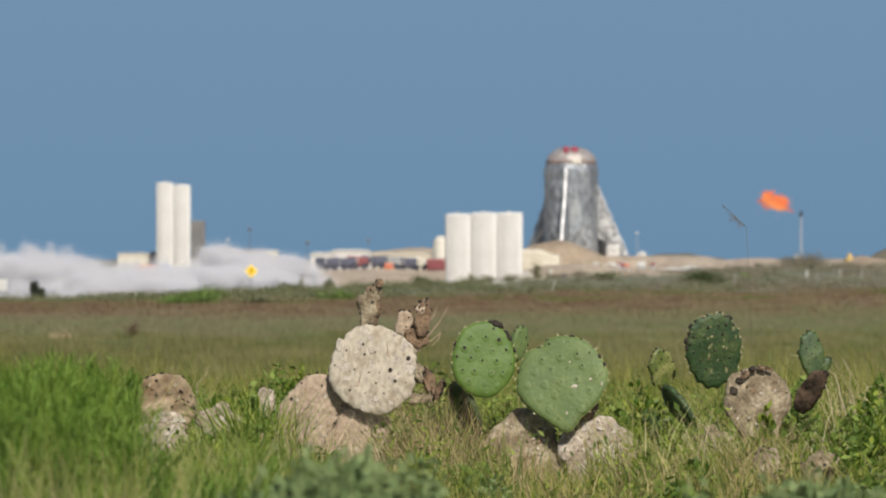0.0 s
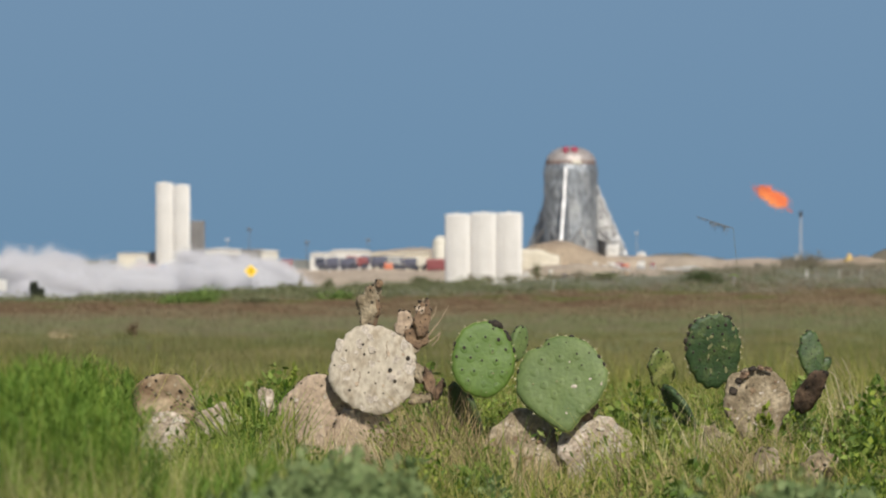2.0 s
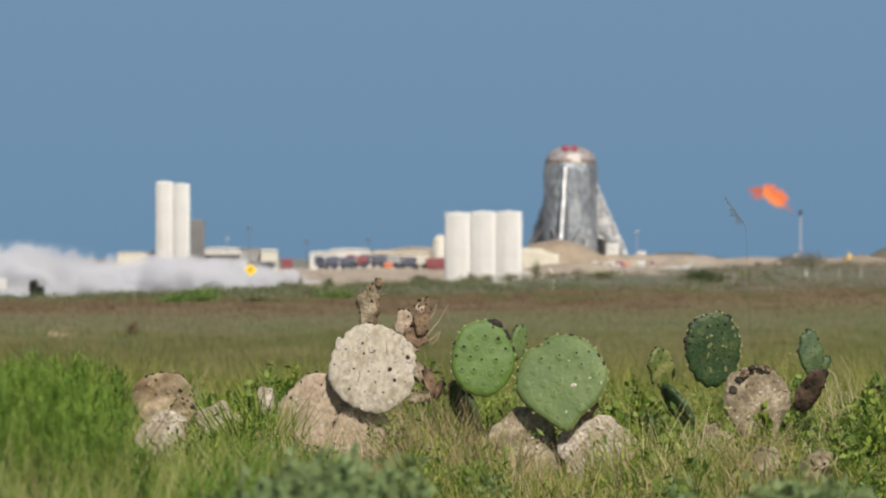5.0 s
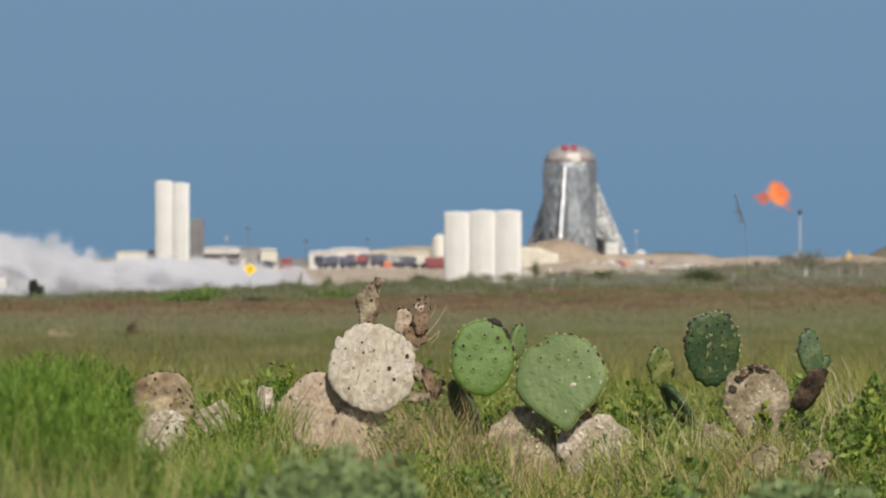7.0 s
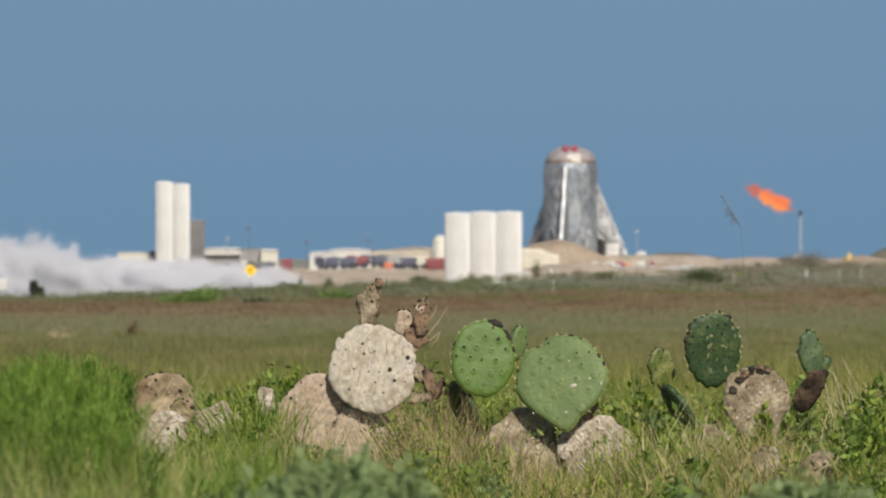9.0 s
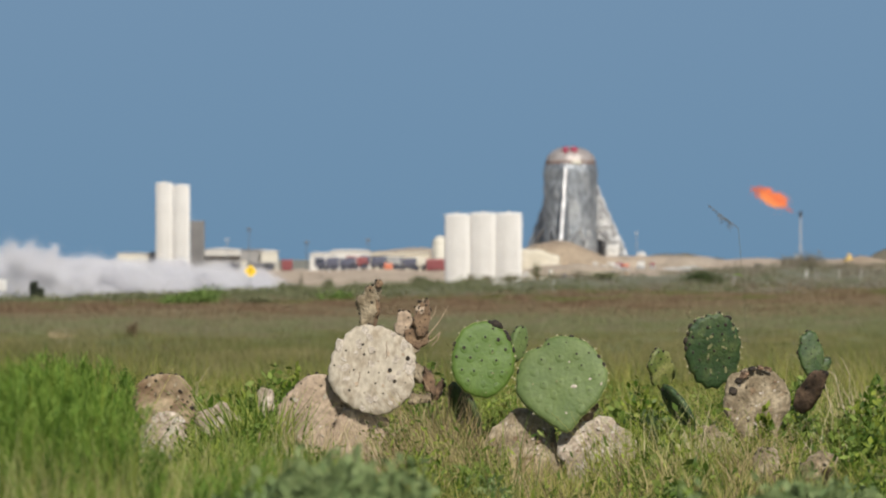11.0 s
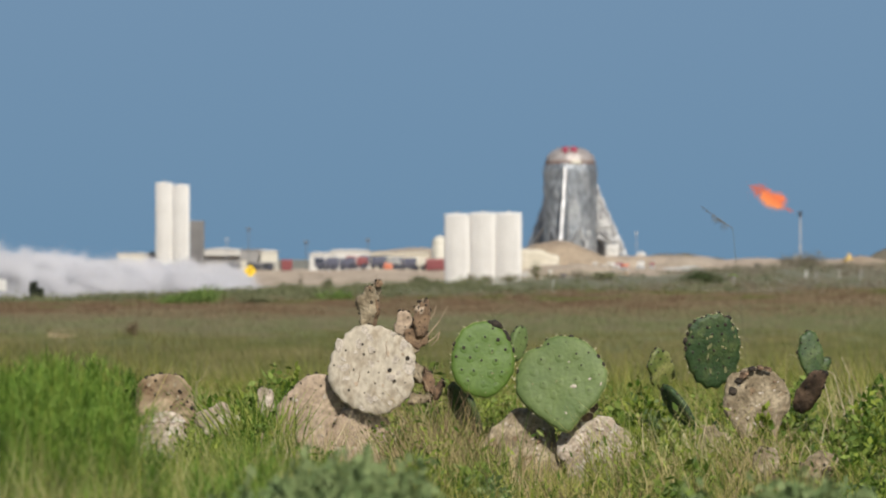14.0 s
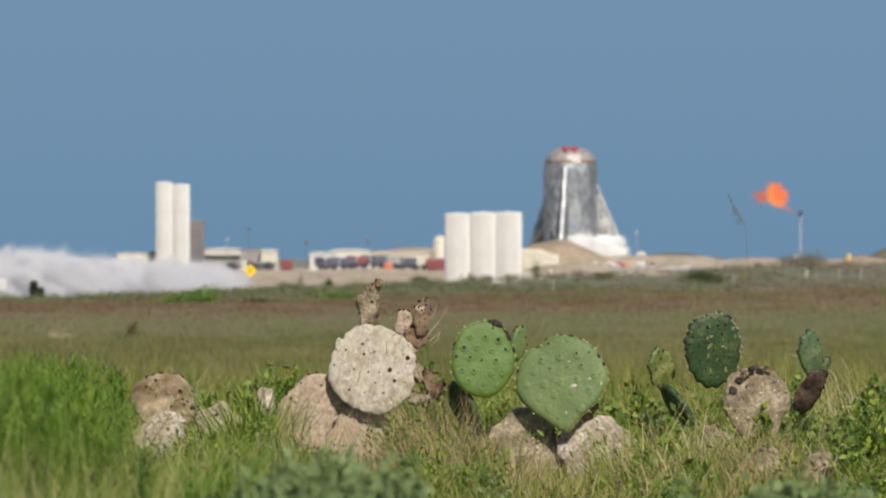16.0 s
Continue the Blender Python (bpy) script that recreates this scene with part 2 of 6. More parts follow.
FEATHER = material("feathery bright leaves", (.10, .19, .02), (.235, .345, .06), 6, .6, bump=0, island=.7, thin=.4, amount=.2)
REEDSTEM = material("green-brown reed stem", (.08, .085, .045), (.15, .15, .075), 8, .9, bump=0)
REED = material("dry reed", (.12, .12, .11), (.20, .19, .17), 8, .9, bump=0, thin=.1)
VAPOUR = mist("cold white vapour", (.70, .69, .715), .44)
STEAM = mist("dense white vapour", (.95, .94, .94), .85)
FLAME = glow("flare flame", ((0, (1, .36, .14)), (.45, (1, .30, .10)), (.62, (.95, .19, .08)), (.8, (1, .29, .11)), (1, (.85, .15, .08))), 0, 4, 1.0, 4.0)
FLAMETHIN = glow("thin flame", ((0, (.9, .2, .08)), (1, (.8, .18, .10))), -1, 1, .8)
BACKSKY = glow("hazy blue sky", ((0, (.146, .265, .40)), (.3, (.155, .272, .408)), (1, (.168, .281, .42))), 0, 135, 1)


# ---------------------------------------------------------------- builders
def thing(name, at, label, category, group="", kind="", turn=0):
    ob = new(name)
    ob.empty_display_size = .2
    ob.matrix_world = pose(*at, 0, 0, turn)
    return tagged(ob, label, category, group, kind)


def part(name, bm, mat, parent, label="", at=None, smooth=True, sharp=48):
    me = bpy.data.meshes.new(name)
    bm.to_mesh(me)
    bm.free()
    if smooth:
        me.shade_smooth()
        me.set_sharp_from_angle(angle=radians(sharp))
    me.materials.append(mat)
    ob = new(name, me)
    ob.parent = parent
    if at is not None:
        ob.matrix_basis = at
    return tagged(ob, label)


def soup(name, verts, tris, mat, parent=None):
    """A mesh out of arrays of corners and triangles."""
    me = bpy.data.meshes.new(name)
    verts, tris = np.asarray(verts, dtype=np.float32), np.asarray(tris, dtype=np.int32)
    me.vertices.add(len(verts))
    me.vertices.foreach_set("co", verts.ravel())
    me.loops.add(tris.size)
    me.loops.foreach_set("vertex_index", tris.ravel())
    me.polygons.add(len(tris))
    me.polygons.foreach_set("loop_start", np.arange(0, tris.size, 3, dtype=np.int32))
    me.polygons.foreach_set("loop_total", np.full(len(tris), 3, dtype=np.int32))
    me.update(calc_edges=True)
    me.materials.append(mat)
    ob = new(name, me)
    ob.parent = parent
    return ob


def box(bm, x0, x1, y0, y1, z0, z1, bevel=0.0):
    made = bmesh.ops.create_cube(bm, size=1)["verts"]
    for v in made:
        v.co = Vector(((x0 + x1) / 2 + v.co.x * (x1 - x0), (y0 + y1) / 2 + v.co.y * (y1 - y0), (z0 + z1) / 2 + v.co.z * (z1 - z0)))
    if bevel:
        edges = list({e for v in made for e in v.link_edges})
        bmesh.ops.bevel(bm, geom=edges, offset=bevel, segments=2, affect="EDGES", profile=.5)
    return bm


def rod(bm, p, q, r, r2=None, n=8):
    p, q = Vector(p), Vector(q)
    m = Matrix.Translation((p + q) / 2) @ (q - p).to_track_quat("Z", "Y").to_matrix().to_4x4()
    bmesh.ops.create_cone(bm, cap_ends=True, segments=n, radius1=r, radius2=r if r2 is None else r2, depth=(q - p).length, matrix=m)
    return bm


def ball(bm, c, r, n=2, squash=(1, 1, 1)):
    bmesh.ops.create_icosphere(bm, subdivisions=n, radius=1, matrix=Matrix.Translation(c) @ Matrix.Diagonal((r * squash[0], r * squash[1], r * squash[2], 1)))
    return bm


def sweep(bm, points, radii, n=8):
    """One tube through the points, with its own radius at each."""
    points, rings = [Vector(p) for p in points], []
    for i, p in enumerate(points):
        way = points[min(i + 1, len(points) - 1)] - points[max(i - 1, 0)]
        m = way.to_track_quat("Z", "Y").to_matrix()
        rings.append([bm.verts.new(p + m @ Vector((radii[i] * math.cos(6.2832 * k / n), radii[i] * math.sin(6.2832 * k / n), 0))) for k in range(n)])
    for a, b in zip(rings, rings[1:]):
        for k in range(n):
            bm.faces.new((a[k], a[(k + 1) % n], b[(k + 1) % n], b[k]))
    bm.faces.new(rings[0][::-1])
    bm.faces.new(rings[-1])
    return bm


def lathe(bm, rows, n=40):
    """rows of radius and height, turned round z."""
    rings = []
    for r, z in rows:
        rings.append([bm.verts.new((r * math.cos(2 * math.pi * i / n), r * math.sin(2 * math.pi * i / n), z)) for i in range(n)])
    for a, b in zip(rings, rings[1:]):
        for i in range(n):
            bm.faces.new((a[i], a[(i + 1) % n], b[(i + 1) % n], b[i]))
    bm.faces.new(list(reversed(rings[0])))
    bm.faces.new(rings[-1])
    return bm


def dent(bm, amount, size, seed=0.0):
    for v in bm.verts:
        v.co += noise.noise_vector(v.co * size + Vector((seed, seed * 1.7, 3))) * amount
    return bm


# ---------------------------------------------------------------- the lie of the land
KNOTS_Y = (-80, 0, 10, 20, 28, 45, 60, 100, 200, 300, 400, 500, 700, 950, 1100, 1440, 1475, 1750, 2500, 4900)
KNOTS_Z = (2.8, 2.9, 3.15, 3.32, 3.33, 3.13, 2.98, 2.72, 2.28, 1.93, 1.62, 1.42, 1.2, 1.33, .6, .2, 2.3, 2.0, 2.4, 3.72)
TILT_Y, TILT = (0, 300, 700, 950, 1300, 1475, 1750, 2500), (0, .002, .019, .049, .022, .004, 0, 0)


def step(v, a, b):
    t = np.clip((v - a) / (b - a), 0, 1)
    return t * t * (3 - 2 * t)


def lie(x, y):
    """The ground's height, for numbers or arrays."""
    x, y = np.asarray(x, dtype=float), np.asarray(y, dtype=float)
    z = np.interp(y, KNOTS_Y, KNOTS_Z) + np.interp(y, TILT_Y, TILT) * np.clip(x, -70, 36)
    far = np.clip(y / 900, .06, 1)
    z = z + far * (.12 * np.sin(x * .31 / far + y * .05) + .10 * np.sin(x * .13 / far - y * .021 + 1.3)) * (y > 12)
    platform = step(y, 1440, 1475) * (1 - step(y, 1700, 1790))
    z = z + platform * (1.5 * step(x, 26, 48) * step(y, 1470, 1500) + .25 * np.sin(x * .4) * .5)
    r = np.hypot(x - 21, y - 1503)
    z = np.maximum(z, -3 + platform * (5.2 + 2.3 * (1 - step(r, 12, 24))))
    return z


def on(x, y, lift=0.0):
    return (x, y, float(lie(x, y)) + lift)


def build_ground():
    ys = np.concatenate([np.linspace(-80, 10, 12), np.linspace(14, 60, 70), np.geomspace(61, 1380, 150), np.arange(1384, 1530, 2.5),
                         np.arange(1535, 1800, 10), np.geomspace(1820, 4900, 24)])
    us = np.linspace(-1, 1, 181)
    half = 45 + .1 * np.clip(ys, 0, None) + .35 * np.clip(ys - 1600, 0, None)
    xs = us[None, :] * half[:, None]
    yy = np.repeat(ys[:, None], len(us), 1)
    verts = np.stack([xs, yy, lie(xs, yy)], -1).reshape(-1, 3)
    i = np.arange(len(ys) - 1)[:, None] * len(us) + np.arange(len(us) - 1)[None, :]
    i = i.ravel()
    w = len(us)
    tris = np.concatenate([np.stack([i, i + 1, i + w + 1], -1), np.stack([i, i + w + 1, i + w], -1)])
    ob = soup("ground", verts, tris, GROUND)
    ob.data.shade_smooth()
    tagged(ob, "low coastal meadow rising to pale sand around the site", "ground", kind="structure")
    # the sky's lowest degrees, hazy and deep blue over the water
    a = np.radians(np.linspace(-24, 24, 49))
    low, high = [(4780 * math.sin(v), 4780 * math.cos(v), -30) for v in a], [(4780 * math.sin(v), 4780 * math.cos(v), 620) for v in a]
    n = len(a)
    j = np.arange(n - 1)
    ob = soup("backdrop", low + high, np.concatenate([np.stack([j, j + 1, j + n], -1), np.stack([j + 1, j + n + 1, j + n], -1)]), BACKSKY)
    tagged(ob, "hazy deep blue sky low over the horizon", "sky", kind="structure")


build_ground()


# ---------------------------------------------------------------- the launch site
def tank(name, x, y, z0, r, top, label, group):
    t = thing(name, (x, y, z0), label, "storage tank", group)
    h = top - z0
    bm = lathe(bmesh.new(), [(r, .9), (r, h - r * .18)] + [(r * (.86 + .14 * math.cos(s)), h - r * .18 + r * .14 * math.sin(s)) for s in (.4, .8, 1.2, 1.57)] + [(r * .5, h - r * .02), (r * .1, h)], 40)
    part("shell", bm, WHITE, t)
    part("skirt", lathe(bmesh.new(), [(r * .998, -.6), (r * .998, .95)], 40), WHITE, t)
    part("top_rim", lathe(bmesh.new(), [(r - .02, h - r * .2 - .08), (r + .02, h - r * .2 - .05), (r + .02, h - r * .2 + .03), (r - .02, h - r * .2 + .06)], 40), WHITE, t)
    part("vent_cap", rod(rod(bmesh.new(), (0, 0, h - .1), (0, 0, h + .08), .12), (0, 0, h + .06), (0, 0, h + .14), .3, n=12), CREAM, t)
    bm = bmesh.new()
    for s in (-.25, .25):
        rod(bm, (s - r * .35, -r * .96, .4), (s - r * .35, -r * .96, h - r * .3), .03, n=6)
    for i in range(int(h / .45)):
        rod(bm, (-.25 - r * .35, -r * .96, .5 + i * .45), (.25 - r * .35, -r * .96, .5 + i * .45), .018, n=5)
    part("ladder", bm, WHITE, t)
    part("pipe", rod(rod(bmesh.new(), (r * .55, -r * .9, .2), (r * .55, -r * .9, h * .7), .06), (r * .55, -r * .9, h * .7), (r * .4, -r * .7, h * .72), .06), WHITE, t)
    return t


def build_tanks():
    for px, top in ((2.167, 10.75), (6, 10.917), (9.75, 10.917)):
        tank("storage_tank", px, 1400, float(lie(px, 1400)), 1.917, top, "wide white upright tank of a close row of three", "row of three tanks")
    for px, top in ((-44.018, 16.143), (-41.339, 15.786)):
        tank("tall_tank", px, 1500, float(lie(px, 1500)), 1.357, top, "tall slender white upright tank, one of a pair", "pair of tall tanks")


def build_rocket():
    base = 4.4
    t = thing("test_rocket", (20.179, 1500, base), "stubby stainless steel test rocket on three flared legs", "rocket")
    R, shoulder, top = 4.241, 19.268 - base, 21.857 - base
    bm = lathe(bmesh.new(), [(R * .97, .3)] + [(R, .6 + (shoulder - 1.8) * i / 28) for i in range(29)] + [(R * .985, shoulder - .8), (R * .96, shoulder - .45), (R * .92, shoulder - .1)], 96)
    dent(dent(bm, .10, .55, 2), .05, 1.6, 5)
    part("body", bm, STEEL, t)
    part("shoulder_band", lathe(bmesh.new(), [(R * .91, shoulder - .3), (R * .945, shoulder - .25), (R * .945, shoulder + .22), (R * .91, shoulder + .27)], 64), RUST, t, "rust-brown ring below the dome")
    dome = top - shoulder - .2
    bm = lathe(bmesh.new(), [(R * .92 * math.cos(s) ** 1.08, shoulder + .2 + dome * math.sin(s)) for s in [i * .115 for i in range(13)]], 48)
    part("dome", dent(bm, .06, .9), DOMED, t, "dull steel dome")
    # added pale tube in place of the highlight on the dome's left edge
    a = [radians(200 + 8 * i) for i in range(6)]
    part("dome_highlight", sweep(bmesh.new(), [(R * .94 * math.cos(q) * .98, R * .94 * math.sin(q), shoulder + .5 + .28 * i) for i, q in enumerate(a)], [.07] * 6), BRIGHT, t, "bright tube painting the highlight on the dome's edge")
    for x, y in ((-.8, -2.5), (.55, -2.5), (-.2, 1.6)):
        bm = box(bmesh.new(), x - .5, x + .5, y - .55, y + .6, top - 1.5, top - .12, .2)
        part("cover", dent(bm, .06, 1.4), CRIMSON, t, "red cover on the dome")
    bm = box(bmesh.new(), .1, 1.6, -R * .97, -R * .8, shoulder - .3, shoulder + .35, .08)
    part("hatch", bm, CREAM, t)
    for ang in (18, 138, 259):
        c, s = math.cos(radians(ang)), math.sin(radians(ang))
        bm, rings = bmesh.new(), []
        n = 22
        for i in range(n + 1):
            f = i / n
            z = (15.786 - base) * (1 - f) + .5 * f
            ro, ri = R + .1 + (9.196 - R) * f ** 1.08, R - .35 + (9.196 - R - 1.5) * max(0, f - .74) / .26
            w = .62 - .2 * f
            ring = [(ri, -w), (ro - .4, -w * .7), (ro, -w * .3), (ro, w * .3), (ro - .4, w * .7), (ri, w)]
            rings.append([bm.verts.new((u * c - v * s, u * s + v * c, z)) for u, v in ring])
        for a, b in zip(rings, rings[1:]):
            for i in range(6):
                bm.faces.new((a[i], a[(i + 1) % 6], b[(i + 1) % 6], b[i]))
        bm.faces.new(rings[0])
        bm.faces.new(list(reversed(rings[-1])))
        bmesh.ops.subdivide_edges(bm, edges=list(bm.edges), cuts=1, use_grid_fill=True)
        bmesh.ops.recalc_face_normals(bm, faces=list(bm.faces))
        dent(bm, .16, 1.1, ang)
        leg = part("leg", bm, FOIL if ang == 18 else STEEL, t, "leg in crumpled bright steel sheet", smooth=False)
        q = 9.018
        edge = [((R + .15 + (9.196 - R) * f ** 1.08) * c, (R + .15 + (9.196 - R) * f ** 1.08) * s, (15.786 - base + (2.6 if ang == 259 else 0)) * (1 - f) + .6 * f) for f in (i / 14 for i in range(15))]
        part("edge_tube", sweep(bmesh.new(), edge, [(.27 if ang == 259 else .16) + .07 * math.sin(i * 2.3) for i in range(15)]), STEEL if ang == 138 else BRIGHT, leg, "dull tube along the leg's edge" if ang == 138 else "bright tube along the leg's edge")
        part("foot", lathe(bmesh.new(), [(.75, -.15), (.8, .1), (.4, .5), (.35, .9)], 20), GALVA, leg, at=pose(q * c, q * s, 0))
        for side in (-1, 1):
            a2 = radians(ang + side * 34)
            part("strut", rod(bmesh.new(), (q * .97 * c, q * .97 * s, .6), (R * math.cos(a2), R * math.sin(a2), 4.6), .2), GALVA, leg)
    for ang in (222, 268, 290, 312):
        a, b = radians(ang), radians(ang + (11 if ang % 4 else -11))
        part("brace", rod(bmesh.new(), (R * 1.03 * math.cos(a), R * 1.03 * math.sin(a), 4.2), (R * 1.12 * math.cos(b), R * 1.12 * math.sin(b), 1.2), .13), FOIL, t)
    part("engine_skirt", lathe(bmesh.new(), [(R * .7, .5), (R * .8, 1.6)], 32), SOOT, t)
    part("engine_bell", lathe(bmesh.new(), [(.65, -.25), (.5, .3), (.25, .9)], 24), SOOT, t)


def equipment(x0, x1, y0, y1, z1, mat, label):
    """A cabinet on skids with a ribbed front and a vent cowl on its roof."""
    x, y = (x0 + x1) / 2, (y0 + y1) / 2
    t = thing("equipment_unit", (x, y, 4.1), label, "equipment")
    w, d, h = (x1 - x0) / 2, (y1 - y0) / 2, z1 - 4.1
    part("body", box(bmesh.new(), -w, w, -d, d, .25, h, .06), mat, t)
    for s in (-.7, .7):
        part("skid", box(bmesh.new(), s * w - .12, s * w + .12, -d, d, -.5, .246, .03), GALVA, t)
    for i in range(3):
        u = -w * .6 + w * .6 * i
        part("panel", box(bmesh.new(), u - w * .22, u + w * .22, -d - .06, -d - .003, .5, h - .25, .02), GALVA, t)
    part("cowl", box(bmesh.new(), -w * .3, w * .35, -d * .4, d * .4, h + .003, h + .3, .06), GALVA, t)


def build_equipment():
    equipment(23.9, 26.6, 1505, 1507.5, 7.1, FADED, "pale grey equipment cabinet behind the rocket's leg")
    equipment(26.7, 28.2, 1508, 1510, 5.7, GALVA, "low grey equipment cabinet behind the rocket")
    equipment(30.6, 32.0, 1498, 1500, 5.0, CANVAS, "small white equipment cabinet beside the rocket's foot")


def mound(name, x, y, rx, ry, top, mat, label, seed, power=1.4):
    g = float(lie(x, y)) - .6
    t = thing(name, (x, y, g), label, "mound")
    bm = bmesh.new()
    n, k = 48, 14
    rings = [[bm.verts.new((rx * f * math.cos(2 * math.pi * i / n), ry * f * math.sin(2 * math.pi * i / n),
              (top - g) * (.5 + .5 * math.cos(math.pi * f)) ** power)) for i in range(n)] for f in [(j + 1) / k for j in range(k)]]
    peak = bm.verts.new((0, 0, top - g))
    for i in range(n):
        bm.faces.new((peak, rings[0][i], rings[0][(i + 1) % n]))
    for a, b in zip(rings, rings[1:]):
        for i in range(n):
            bm.faces.new((a[i], b[i], b[(i + 1) % n], a[(i + 1) % n]))
    dent(bm, .35, .35, seed)
    part("sand", bm, mat, t)


def building(name, x0, x1, y, z0, z1, mat, label, depth=8, roof=0.0, dark=None, doors=0):
    """A low hall: walls, a roof that is flat or rounded, and openings along the front."""
    x, w = (x0 + x1) / 2, (x1 - x0) / 2
    t = thing(name, (x, y, z0), label, "building")
    h = z1 - z0 - roof
    part("wall", box(bmesh.new(), -w, w, 0, depth, -.5, h, .05), mat, t, smooth=False)
    if roof:
        bm, n = bmesh.new(), 10
        ends = []
        for yy in (-.2, depth + .2):
            ends.append([bm.verts.new(((w + .15) * math.cos(math.pi * i / n), yy, h - .05 + roof * math.sin(math.pi * i / n))) for i in range(n + 1)])
        for i in range(n):
            bm.faces.new((ends[0][i], ends[0][i + 1], ends[1][i + 1], ends[1][i]))
        bm.faces.new(ends[0])
        bm.faces.new(list(reversed(ends[1])))
        bmesh.ops.recalc_face_normals(bm, faces=list(bm.faces))
        part("roof", bm, WHITE if mat is CANVAS else TARP if mat is TARP else CANVAS, t, smooth=False)
    else:
        part("roof", box(bmesh.new(), -w - .1, w + .1, -.15, depth + .15, h, h + .18, .04), mat, t, smooth=False)
    for i in range(doors):
        u = -w + 2 * w * (i + .5) / doors
        d = part("door", box(bmesh.new(), u - .9, u + .9, -.06, .06, -.4, min(2.4, h * .75), .03), dark or GREY, t, smooth=False)
        part("handle", rod(bmesh.new(), (u + .6, -.1, .9), (u + .6, -.1, 1.2), .03, n=6), GALVA, d)
    return t


def truck(x, y, z, length, mat, label, turn=0, h=2.0):
    t = thing("truck", (x, y, z), label, "truck", "vehicles along the embankment", turn=turn)
    part("body", box(bmesh.new(), -length / 2 + 1.7, length / 2, -1.1, 1.1, .35, .7 + h * .62, .06), mat, t)
    cab = part("cab", box(bmesh.new(), -length / 2, -length / 2 + 1.6, -1.05, 1.05, .6, .6 + h * .75, .18), mat, t)
    part("window", box(bmesh.new(), -length / 2 + .25, -length / 2 + 1.25, -1.08, -1.04, .6 + h * .35, .6 + h * .62, .02), GLASS, cab)
    for u in (-length / 2 + .9, length / 2 - .8, length / 2 - 1.9):
        for v in (-1, 1):
            wheel = part("wheel", rod(bmesh.new(), (u, v - .15, .45), (u, v + .15, .45), .45, n=18), RUBBER, t)
            part("rim", rod(bmesh.new(), (u, v - .17, .45), (u, v + .17, .45), .22, n=12), DARK, wheel)


def lamp_pole(x, y, top, label, double=True, pale=False):
    g = float(lie(x, y))
    t = thing("light_pole", (x, y, g), label, "light pole", "site light poles")
    h = top - g
    part("pole", rod(bmesh.new(), (0, 0, -.3), (0, 0, h), .07, .05), POLEPALE if pale else POLE, t)
    part("crossbar", rod(bmesh.new(), (-.3, 0, h - .2), (.3, 0, h - .2), .04), POLEPALE if pale else POLE, t)
    for s in (-.22, .22) if double else (0,):
        w = .11 if pale else .17
        part("lamp_head", box(bmesh.new(), s * .7 - w, s * .7 + w, -.25, .05, h - w, h + w, .05), BRIGHT if pale else POLE, t)


